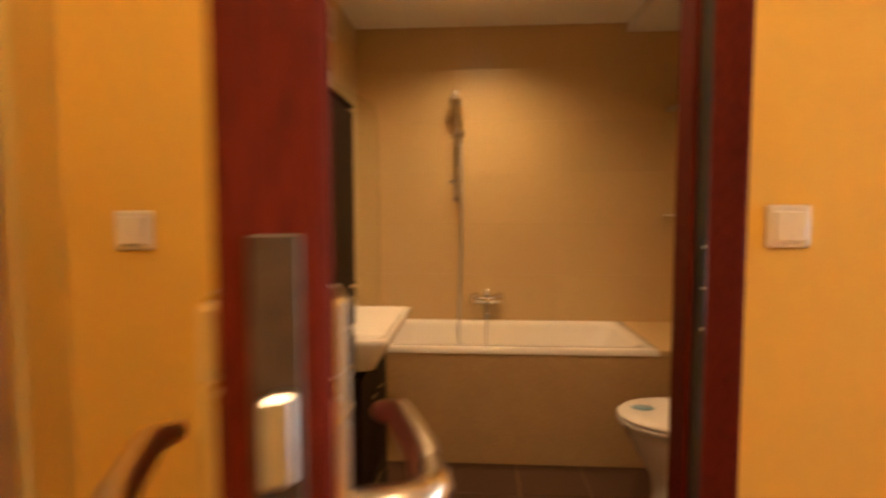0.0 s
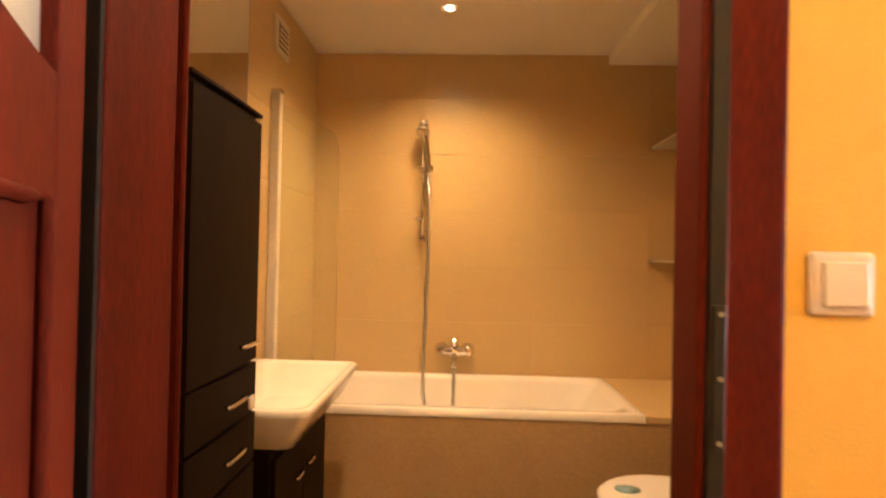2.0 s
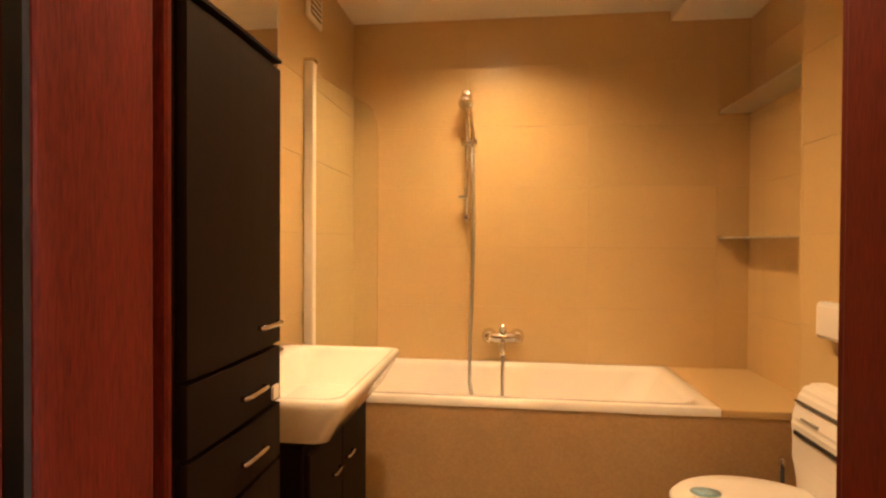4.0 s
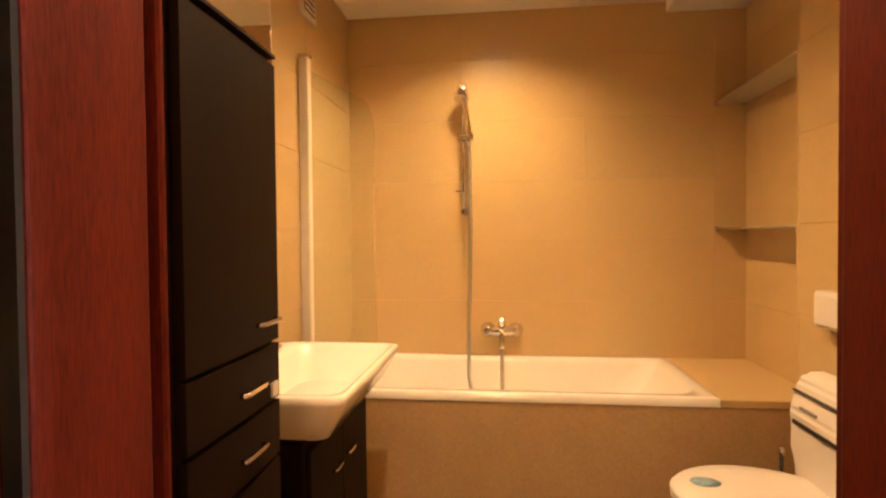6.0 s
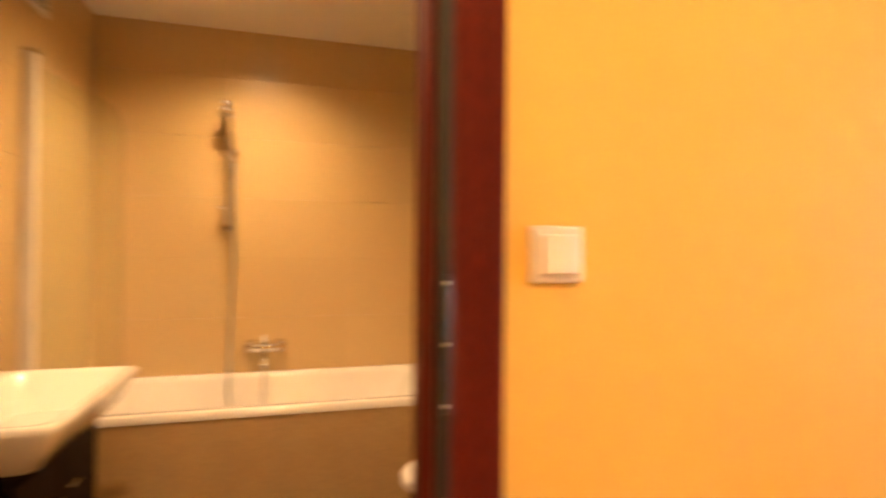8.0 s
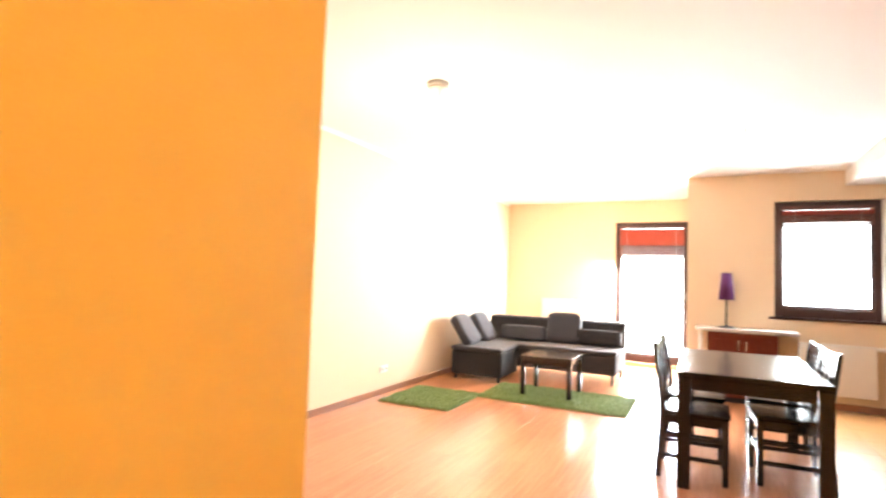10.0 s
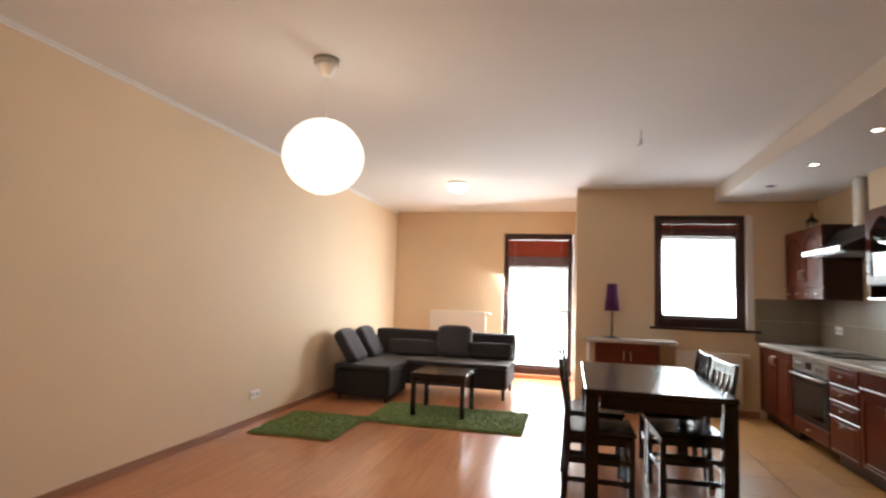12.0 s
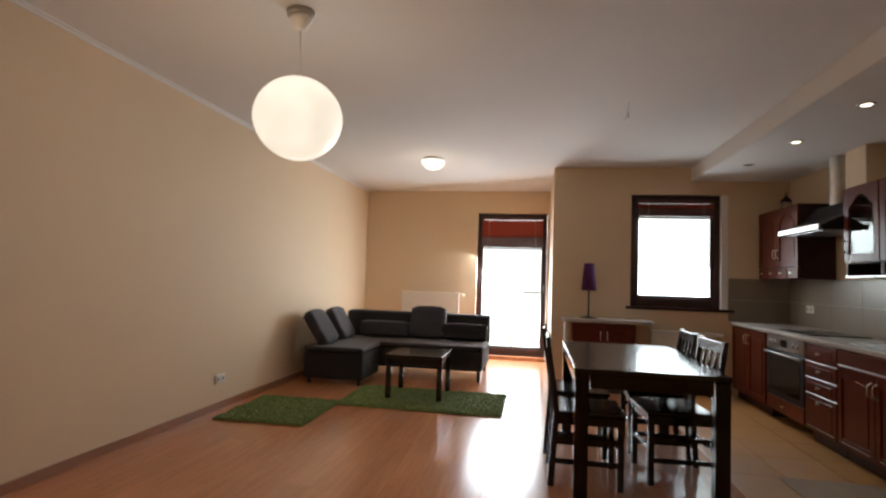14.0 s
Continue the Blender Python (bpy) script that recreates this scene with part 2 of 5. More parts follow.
# ---------------------------------------------------------------- rooms: measures
YW, YJ = 0.51, 0.59            # yellow wall, hall face and bathroom face
YF = 0.405                      # front of the hinge-side frame post
DL, DR, DH = -0.187, 0.474, 2.02  # bathroom doorway
XC = 1.380                      # end of the yellow wall
BX0, BX1, BY1, BZ = -0.675, 1.44, 2.933, 2.478  # bathroom
NX = 1.27                      # bathroom wall beside the niche
LY, LX, ZC = 3.187, 9.78, 2.66  # living room: long wall, far wall, ceiling
JY, WX, KY = 0.206, 8.02, -2.46  # jog, window wall, kitchen wall
HY0 = -1.25                     # rear wall of the hall


def wall_with_hole(name, axis, a, b, u0, u1, z1, holes, material, label):
    """A wall slab between a and b along its axis, over u0..u1, with holes (u, u, z, z)."""
    bm = bmesh.new()

    def slab(p, q, r, s):
        if q - p < 1e-4 or s - r < 1e-4:
            return
        box(bm, *((a, p, r, b, q, s) if axis == "x" else (p, a, r, q, b, s)))
    at = u0
    for h0, h1, hz0, hz1 in sorted(holes):
        slab(at, h0, 0, z1)
        slab(h0, h1, 0, hz0)
        slab(h0, h1, hz1, z1)
        at = h1
    slab(at, u1, 0, z1)
    return struct(name, bm, material, label, "wall")


# hall and bathroom shell
wall_with_hole("wall_hall", "y", YW, YW + 0.03, -0.70, XC, ZC, [(DL - 0.03, DR + 0.10, 0, DH + 0.03)], YELLOW, "yellow painted hallway wall around the bathroom door")
wall_with_hole("wall_bath_front", "y", YW + 0.03, YJ - 0.004, BX0 - 0.1, XC - 0.003, ZC, [(DL - 0.03, DR + 0.10, 0, DH + 0.03)], GROUT, "bathroom side of the doorway wall")
struct("wall_bath_left", B(BX0 - 0.1, YJ, 0, BX0, BY1 + 0.1, ZC), GROUT, "tiled bathroom wall behind basin and mirror", "wall")
struct("wall_bath_back", B(BX0, BY1, 0, BX1 + 0.05, BY1 + 0.1, ZC), GROUT, "beige tiled wall behind the bathtub", "wall")
struct("wall_bath_right", B(NX, 0.80, 0, XC, 2.12, ZC), GROUT, "beige bathroom wall behind the toilet", "wall")
struct("wall_bath_stub", B(1.215, YJ - 0.003, 0, XC, 0.80, ZC), CREAM, "short cream end of the bathroom wall", "wall")
struct("wall_bath_niche", B(BX1, 2.06, 0, BX1 + 0.05, BY1, ZC), GROUT, "beige tiled niche wall with glass shelves", "wall")
struct("wall_bath_return", B(XC, 2.06, 0, BX1, 2.12, ZC), GROUT, "short wall beside the bathtub niche", "wall")
struct("ceiling_bath", B(BX0, YJ, BZ, BX1, BY1, BZ + 0.05), BATHCEIL, "white bathroom ceiling", "ceiling")
struct("bulkhead_bath", B(1.035, YJ + 0.002, BZ - 0.055, BX1 - 0.002, BY1 - 0.002, BZ - 0.001), BATHCEIL, "low boxed step of the bathroom ceiling", "ceiling")
struct("floor_bath", B(BX0, YJ, -0.1, BX1, BY1, -0.006), GROUT, "dark brown tiled bathroom floor", "floor")
struct("wall_hall_left", B(-0.80, -1.25, 0, -0.70, YW + 0.09, ZC), YELLOW, "yellow hallway side wall", "wall")
struct("wall_hall_rear", B(-0.80, HY0 - 0.1, 0, 2.6, HY0, ZC), YELLOW, "yellow rear wall of the hallway", "wall")
struct("ceiling", B(-0.80, KY - 0.1, ZC, LX + 0.2, LY + 0.1, ZC + 0.12), WHITE, "white painted ceiling", "ceiling")
struct("floor", B(-0.80, KY - 0.1, -0.12, LX + 0.2, LY + 0.1, -0.010), BASEWOOD, "warm brown laminate floor", "floor")

# living room shell
struct("wall_living_left", B(BX1 + 0.05, LY, 0, LX + 0.2, LY + 0.1, ZC), CREAM, "long cream painted living room wall", "wall")
wall_with_hole("wall_living_back", "x", LX, LX + 0.2, JY, LY, ZC, [(0.24, 1.346, 0.0, 2.311)], CREAM, "cream wall with the balcony door")
wall_with_hole("wall_window", "x", WX, WX + 0.2, KY, JY, ZC, [(-1.80, -0.715, 0.961, 2.329)], CREAM, "cream wall with the kitchen window")
struct("wall_jog", B(WX + 0.2, JY - 0.08, 0, LX + 0.2, JY, ZC), CREAM, "side of the projecting window wall", "wall")
struct("wall_kitchen", B(2.5, KY - 0.1, 0, WX + 0.2, KY, ZC), CREAM, "cream wall behind the kitchen units", "wall")
struct("wall_living_rear", B(2.5, KY, 0, 2.6, HY0, ZC), CREAM, "cream wall behind the kitchen end", "wall")
struct("wall_bath_outer", B(BX1 + 0.05, 2.06, 0, BX1 + 0.06, LY, ZC), CREAM, "cream outer side of the bathroom", "wall")
struct("soffit_kitchen", B(2.6, KY + 0.002, 2.488, WX - 0.002, -1.389, ZC - 0.002, 0.003), WHITE, "lowered white ceiling box over the kitchen", "ceiling")
struct("backdrop", B(16, -14, -3, 16.1, 16, 14), OUTSIDE, "bright overcast sky outside the windows", "backdrop")

# baseboards and cornice
struct("baseboard_living_left", B(1.6, LY - 0.016, 0, LX, LY, 0.062, 0.003), BASEWOOD, "brown wooden baseboard along the long wall", "baseboard")
struct("baseboard_living_back", B(LX - 0.016, 1.40, 0, LX, LY - 0.018, 0.062, 0.003), BASEWOOD, "brown wooden baseboard under the radiator", "baseboard")
struct("baseboard_window", B(WX - 0.014, -1.84, 0, WX, JY, 0.07, 0.003), BASEWOOD, "brown baseboard under the kitchen window", "baseboard")
struct("baseboard_hall", B(DR + 0.065, YW - 0.014, 0, XC, YW, 0.06, 0.003), BASEWOOD, "brown wooden hallway baseboard", "baseboard")
bm = bmesh.new()
prism(bm, [(LY - 0.001, ZC - 0.030), (LY - 0.010, ZC - 0.027), (LY - 0.014, ZC - 0.014), (LY - 0.027, ZC - 0.010), (LY - 0.030, ZC - 0.001), (LY - 0.001, ZC - 0.001)], "x", 1.6, LX - 0.001)
struct("trim_cornice", bm, WHITE, "thin white cornice along the long wall", "trim")


# ---------------------------------------------------------------- bathroom doorway
frame_d = thing("door_frame", (0.12, YW, 0), "dark mahogany door frame of the bathroom", "door frame", kind="structure")
# deep posts stand proud of the wall; seals on their front edges, casings beside them
post = part("jamb", B(DL - 0.034, YF + 0.008, 0, DL, YJ - 0.03, DH, 0.004, 2), MAHOGANY, frame_d)
part("seal", B(DL - 0.020, YF + 0.001, 0, DL - 0.002, YF + 0.0075, DH), DARK, post, "black rubber seal")
part("casing", B(DL - 0.085, YF + 0.03, 0, DL - 0.035, YW - 0.001, DH + 0.05, 0.004, 2), MAHOGANY, frame_d)
part("inner_casing", B(DL - 0.06, YJ - 0.0035, 0, DL - 0.004, YJ + 0.008, DH + 0.05, 0.003), MAHOGANY, frame_d)
stop = part("jamb", B(DR, YF + 0.040, 0, DR + 0.034, YJ - 0.072, DH, 0.004, 2), MAHOGANY, frame_d)
part("lining", B(DR + 0.035, YW + 0.001, 0, DR + 0.098, YJ - 0.006, DH, 0.002), MAHOGANY, frame_d)
part("seal", B(DR + 0.008, YF + 0.028, 0, DR + 0.025, YF + 0.0395, DH), DARK, stop, "black rubber seal")
part("casing", B(DR + 0.0265, YF + 0.046, 0, DR + 0.101, YW - 0.001, DH + 0.05, 0.007, 3), MAHOGANY, frame_d)
part("head_jamb", B(DL - 0.028, YF + 0.030, DH + 0.001, DR + 0.026, YJ + 0.012, DH + 0.028, 0.003), MAHOGANY, frame_d)
part("head_casing", B(DL - 0.034, YF + 0.012, DH + 0.029, DR + 0.026, YW - 0.001, DH + 0.05, 0.004), MAHOGANY, frame_d)
strike = part("strike_plate", B(DR + 0.010, YF + 0.025, 1.10, DR + 0.024, YF + 0.0275, 1.26, 0.001), DARK, frame_d, "dark lock strike")
for z in (1.11, 1.18, 1.25):
    part("screw", tube(bmesh.new(), [(DR + 0.018, YF + 0.0255, z), (DR + 0.018, YF + 0.0235, z)], 0.0028, 10), STEEL, strike)

# door leaf, opened into the hallway
leaf = thing("door_1", (0, 0, 0), "open mahogany bathroom door with arched panels and glass", "door", kind="structure")
W_, H_, T_ = 0.74, 1.99, 0.04


def curve_line(z, rise, x0=0.075, x1=None):
    x1 = W_ - 0.075 if x1 is None else x1
    return [(x0 + px, z + pz) for px, pz in arch(x1 - x0, rise, 14)]


part("hinge_stile", B(0, -T_, 0.01, 0.075, 0, H_, 0.004, 2), MAHOGANY, leaf)
part("lock_stile", B(W_ - 0.075, -T_, 0.01, W_, 0, H_, 0.004, 2), MAHOGANY, leaf)
part("bottom_rail", B(0.075, -T_ + 0.001, 0.01, W_ - 0.075, -0.001, 0.22, 0.003), MAHOGANY, leaf)
low, high = curve_line(1.352, 0.004), curve_line(1.47, 0.045)
part("middle_rail", prism(bmesh.new(), low + high[::-1], "y", -T_ + 0.001, -0.001), MAHOGANY, leaf)
part("top_rail", B(0.075, -T_ + 0.001, H_ - 0.12, W_ - 0.075, -0.001, H_, 0.003), MAHOGANY, leaf)
part("panel", prism(bmesh.new(), [(0.075, 0.22), (W_ - 0.075, 0.22)] + low[::-1], "y", -T_ * 0.7, -T_ * 0.3), MAHOGANY, leaf)
ins = [(0.125, 0.27), (W_ - 0.125, 0.27)] + [(x, z - 0.055) for x, z in curve_line(1.352, 0.004, 0.125, W_ - 0.125)][::-1]
part("raised_field", prism(bmesh.new(), ins, "y", -T_ * 0.88, -T_ * 0.12), MAHOGANY, leaf)
part("glass_pane", prism(bmesh.new(), high + [(W_ - 0.075, H_ - 0.12), (0.075, H_ - 0.12)], "y", -T_ * 0.6, -T_ * 0.4), FROST, leaf, "frosted glass pane")
for s in (-1, 1):
    bead = [(x, -T_ / 2 + s * T_ * 0.36, z) for x, z in low]
    part("moulding", tube(bmesh.new(), [(0.078, bead[0][1], 0.23)] + bead + [(W_ - 0.078, bead[0][1], 0.23)], 0.008, 8), MAHOGANY, leaf)
    y0 = -T_ / 2 + s * (T_ / 2 + 0.003)
    pl = part("handle_plate", B(W_ - 0.056, y0 - 0.004, 1.045, W_ - 0.012, y0 + 0.004, 1.275, 0.003, 2), SATIN, leaf, "satin nickel back plate")
    part("lever", tube(bmesh.new(), [(W_ - 0.033, y0, 1.175), (W_ - 0.033, y0 + s * 0.035, 1.175), (W_ - 0.043, y0 + s * 0.046, 1.175), (W_ - 0.078, y0 + s * 0.05, 1.177), (W_ - 0.128, y0 + s * 0.047, 1.181), (W_ - 0.163, y0 + s * 0.042, 1.171)], [0.011, 0.010, 0.010, 0.009, 0.0085, 0.007], 12), SATIN, pl)
lock = part("latch_plate", B(W_ - 0.001, -T_ + 0.011, 1.10, W_ + 0.002, -0.011, 1.30, 0.001), BRONZE, leaf, "dull bronze lock face plate")
part("latch_bolt", B(W_ + 0.001, -T_ + 0.014, 1.212, W_ + 0.010, -0.014, 1.245, 0.002), STEEL, lock)
part("dead_bolt", B(W_ + 0.001, -T_ + 0.014, 1.150, W_ + 0.004, -0.014, 1.190, 0.001), STEEL, lock)
for z in (0.25, 1.72):
    part("hinge", tube(bmesh.new(), [(-0.004, 0.006, z), (-0.004, 0.006, z + 0.09)], 0.008, 10), SATIN, leaf)
leaf.matrix_basis = pose(DL - 0.010, YF - 0.008, 0, 0, 0, -69.75)


def light_switch(x, z, y, label):
    sw = thing("light_switch", (x, y, z), label, "light switch", group="hallway switches")
    part("plate", B(x - 0.039, y - 0.011, z - 0.039, x + 0.039, y - 0.0005, z + 0.039, 0.006, 3), PLASTIC, sw)
    bm = B(x - 0.027, y - 0.017, z - 0.027, x + 0.027, y - 0.010, z + 0.027, 0.003, 2)
    for v in bm.verts:
        if v.co.z < z and v.co.y < y - 0.012:
            v.co.y -= 0.003
    part("rocker", bm, PLASTIC, sw)
    return sw


light_switch(0.669, 1.283, YW, "white square rocker switch beside the bathroom door")
light_switch(-0.555, 1.275, YW, "white square rocker switch behind the open door")

# pale door at the end of the hallway stub
d2 = thing("door_2", (-0.70, -0.2, 0), "pale beige door in the hallway side wall", "door", kind="structure")
PALE = mat("pale_door_laminate", (0.52, 0.36, 0.22), 0.45, var=0.08, stretch=(5, 5, 0.6))
part("casing", B(-0.699, 0.28, 0, -0.672, 0.345, 2.07, 0.004), PALE, d2)
part("casing", B(-0.699, -0.62, 0, -0.672, -0.555, 2.07, 0.004), PALE, d2)
part("head_casing", B(-0.699, -0.554, 2.01, -0.674, 0.279, 2.07, 0.004), PALE, d2)
part("panel", B(-0.699, -0.554, 0.005, -0.682, 0.279, 2.009, 0.003), PALE, d2)

hl = thing("hall_ceiling_lamp", (0.15, -0.80, ZC), "round opal ceiling lamp lighting the hallway", "ceiling lamp")
part("base", lathe(bmesh.new(), [(0.10, -0.03), (0.13, -0.028), (0.13, 0.0)], 0.15, -0.80, ZC - 0.001), PLASTIC, hl)
part("shade", lathe(bmesh.new(), [(0.02, -0.12), (0.09, -0.105), (0.13, -0.07), (0.14, -0.032)], 0.15, -0.80, ZC), PLAFGLOW, hl)

# ---------------------------------------------------------------- bathroom things
# bathtub
tub = thing("bathtub", (0.15, 2.55, 0), "white enamel built-in bathtub with tiled apron", "bathtub")
TX0, TX1, TY0, TY1, TZ = BX0 + 0.012, 1.03, 2.200, BY1 - 0.012, 0.620
bm = bmesh.new()


def ring(x0, y0, x1, y1, z, r, n=6):
    out = []
    for cx, cy, a0 in ((x1 - r, y1 - r, 0), (x0 + r, y1 - r, 90), (x0 + r, y0 + r, 180), (x1 - r, y0 + r, 270)):
        for i in range(n + 1):
            a = radians(a0 + 90 * i / n)
            out.append(bm.verts.new((cx + r * math.cos(a), cy + r * math.sin(a), z)))
    return out


rings = [ring(TX0, TY0, TX1, TY1, TZ - 0.035, 0.004), ring(TX0, TY0, TX1, TY1, TZ - 0.004, 0.006), ring(TX0 + 0.006, TY0 + 0.006, TX1 - 0.006, TY1 - 0.006, TZ, 0.012),
         ring(TX0 + 0.05, TY0 + 0.05, TX1 - 0.06, TY1 - 0.05, TZ, 0.09), ring(TX0 + 0.06, TY0 + 0.062, TX1 - 0.085, TY1 - 0.06, TZ - 0.025, 0.10),
         ring(TX0 + 0.12, TY0 + 0.09, TX1 - 0.30, TY1 - 0.085, 0.25, 0.13), ring(TX0 + 0.17, TY0 + 0.13, TX1 - 0.38, TY1 - 0.12, 0.20, 0.13)]
for u, w in zip(rings, rings[1:]):
    for k in range(len(u)):
        f = bm.faces.new((u[k], u[(k + 1) % len(u)], w[(k + 1) % len(u)], w[k]))
        f.smooth = True
bm.faces.new(rings[-1])
part("basin", bm, WHITEENAMEL, tub)
apron = part("apron", B(TX0, 2.210, 0, BX1 - 0.002, 2.24, TZ - 0.037), GROUT, tub, "beige tiled apron")
struct("bath_deck", B(TX1 + 0.002, 2.198, TZ - 0.036, BX1 - 0.003, BY1 - 0.012, TZ - 0.004, 0.003), TILE, "beige tiled ledge at the foot of the bathtub", "ledge")

# bath mixer
tx, tz, ty = 0.175, 0.756, BY1 - 0.010
mix = thing("bath_mixer", (tx, ty, tz), "chrome wall-mounted bath mixer tap over the bathtub", "tap")
part("body", tube(bmesh.new(), [(tx - 0.075, ty - 0.05, tz), (tx - 0.05, ty - 0.052, tz), (tx, ty - 0.055, tz), (tx + 0.05, ty - 0.052, tz), (tx + 0.075, ty - 0.05, tz)], [0.022, 0.026, 0.030, 0.026, 0.022], 14), CHROME, mix)
for s in (-1, 1):
    part("rosette", tube(bmesh.new(), [(tx + s * 0.075, ty, tz), (tx + s * 0.075, ty - 0.02, tz), (tx + s * 0.075, ty - 0.06, tz)], [0.040, 0.038, 0.022], 16), CHROME, mix)
part("spout", tube(bmesh.new(), [(tx, ty - 0.055, tz - 0.01), (tx, ty - 0.09, tz - 0.03), (tx, ty - 0.15, tz - 0.05), (tx, ty - 0.17, tz - 0.075)], [0.016, 0.015, 0.014, 0.013], 12), CHROME, mix)
part("lever", tube(bmesh.new(), [(tx, ty - 0.055, tz + 0.02), (tx, ty - 0.058, tz + 0.045), (tx, ty - 0.12, tz + 0.075)], [0.02, 0.017, 0.007], 12), CHROME, mix)

# shower rail with hose and head
sx, sy = -0.022, BY1 - 0.010
shw = thing("shower_set", (sx, sy, 1.4), "chrome shower rail with hand shower and hose", "shower")
part("rail", tube(bmesh.new(), [(sx, sy - 0.05, 1.38), (sx, sy - 0.05, 2.00)], 0.010, 12), CHROME, shw)
for z in (1.40, 1.98):
    part("bracket", tube(bmesh.new(), [(sx, sy, z), (sx, sy - 0.015, z), (sx, sy - 0.06, z)], [0.02, 0.016, 0.013], 12), CHROME, shw)
part("slider", tube(bmesh.new(), [(sx - 0.03, sy - 0.055, 1.80), (sx + 0.055, sy - 0.06, 1.80)], [0.020, 0.024], 12), CHROME, shw)
hd = part("hand_shower", tube(bmesh.new(), [(sx + 0.03, sy - 0.075, 1.74), (sx + 0.028, sy - 0.085, 1.84), (sx + 0.012, sy - 0.10, 1.96), (sx + 0.002, sy - 0.115, 2.03), (sx - 0.002, sy - 0.125, 2.06)], [0.013, 0.014, 0.017, 0.027, 0.022], 12), CHROME, shw)
part("spray_head", tube(bmesh.new(), [(sx + 0.0, sy - 0.10, 2.035), (sx - 0.003, sy - 0.125, 1.995), (sx - 0.004, sy - 0.132, 1.98)], [0.024, 0.040, 0.038], 18), CHROME, hd)
part("hose", tube(bmesh.new(), [(sx + 0.03, sy - 0.075, 1.745), (sx + 0.034, sy - 0.07, 1.6), (sx + 0.036, sy - 0.06, 1.3), (sx + 0.03, sy - 0.055, 1.0), (sx + 0.022, sy - 0.06, 0.75), (sx + 0.022, sy - 0.085, 0.52), (sx + 0.06, sy - 0.13, 0.36), (sx + 0.12, sy - 0.13, 0.35), (tx, ty - 0.10, 0.45), (tx, ty - 0.06, 0.60), (tx, ty - 0.055, tz - 0.02)], 0.0095, 10), STEEL, shw, "ribbed metal hose")
part("soap_tray", B(sx - 0.045, sy - 0.085, 1.50, sx + 0.01, sy - 0.045, 1.512, 0.004), CHROME, shw)

# folding glass bath screen
scr = thing("bath_screen", (-0.64, 2.2, 0.6), "folded clear glass bath screen with white wall profile", "bath screen")
part("wall_profile", B(BX0 + 0.010, 2.185, TZ + 0.002, BX0 + 0.052, 2.225, 2.025, 0.004), PLASTIC, scr, "white aluminium profile")
part("profile_cap", B(BX0 + 0.008, 2.182, 2.025, BX0 + 0.056, 2.228, 2.040, 0.003), CHROME, scr)
bm = bmesh.new()
a, b = Vector((-0.640, 2.225)), Vector((-0.515, 2.875))
out = [(0, 0)] + [(1, 0)] + [(1 - 0.20 * (1 - math.cos(radians(k * 15))), 1.2 + 0.16 * math.sin(radians(k * 15))) for k in range(0, 7)] + [(0, 1.36)]
nrm = Vector((b.y - a.y, a.x - b.x)).normalized() * 0.0025
for s in (-1, 1):
    vs = [bm.verts.new((*(a + (b - a) * u + nrm * s), TZ + 0.004 + w)) for u, w in out]
    bm.faces.new(vs)
bm.verts.ensure_lookup_table()
n = len(out)
for k in range(n):
    bm.faces.new((bm.verts[k], bm.verts[(k + 1) % n], bm.verts[n + (k + 1) % n], bm.verts[n + k]))
gp = part("glass_panel", bm, GLASS, scr)
gp.visible_shadow = False

# washbasin
SX0, SX1, SY0, SY1, SZ = BX0 + 0.011, -0.188, 1.235, 1.907, 0.883
wb = thing("washbasin", (-0.44, 1.56, 0.72), "white ceramic washbasin on a dark vanity cabinet", "washbasin")
bm = bmesh.new()
rings = [ring(SX0, SY0 + 0.06, SX1 - 0.09, SY1 - 0.06, SZ - 0.125, 0.03), ring(SX0, SY0 + 0.02, SX1 - 0.05, SY1 - 0.02, SZ - 0.11, 0.035), ring(SX0, SY0, SX1, SY1, SZ - 0.02, 0.03), ring(SX0, SY0, SX1, SY1, SZ - 0.006, 0.03), ring(SX0 + 0.006, SY0 + 0.006, SX1 - 0.006, SY1 - 0.006, SZ, 0.03),
         ring(SX0 + 0.12, SY0 + 0.022, SX1 - 0.018, SY1 - 0.022, SZ, 0.05), ring(SX0 + 0.128, SY0 + 0.032, SX1 - 0.027, SY1 - 0.032, SZ - 0.012, 0.05), ring(SX0 + 0.17, SY0 + 0.14, SX1 - 0.10, SY1 - 0.14, SZ - 0.105, 0.06)]
for u, w in zip(rings, rings[1:]):
    for k in range(len(u)):
        f = bm.faces.new((u[k], u[(k + 1) % len(u)], w[(k + 1) % len(u)], w[k]))
        f.smooth = True
bm.faces.new(rings[0][::-1])
bm.faces.new(rings[-1])
part("bowl", bm, CERAMIC, wb)
part("drain", lathe(bmesh.new(), [(0.02, 0), (0.022, 0.003), (0.01, 0.004)], -0.41, 1.56, SZ - 0.104, 16), CHROME, wb)
bt = thing("basin_tap", (-0.60, 1.56, SZ), "chrome single-lever basin tap on the washbasin", "tap")
part("body", tube(bmesh.new(), [(-0.60, 1.56, SZ), (-0.60, 1.56, SZ + 0.07)], [0.024, 0.020], 14), CHROME, bt)
part("spout", tube(bmesh.new(), [(-0.60, 1.56, SZ + 0.045), (-0.54, 1.56, SZ + 0.06), (-0.48, 1.56, SZ + 0.045)], [0.015, 0.013, 0.011], 12), CHROME, bt)
part("lever", tube(bmesh.new(), [(-0.60, 1.56, SZ + 0.07), (-0.60, 1.56, SZ + 0.095), (-0.53, 1.56, SZ + 0.115)], [0.02, 0.016, 0.007], 12), CHROME, bt)


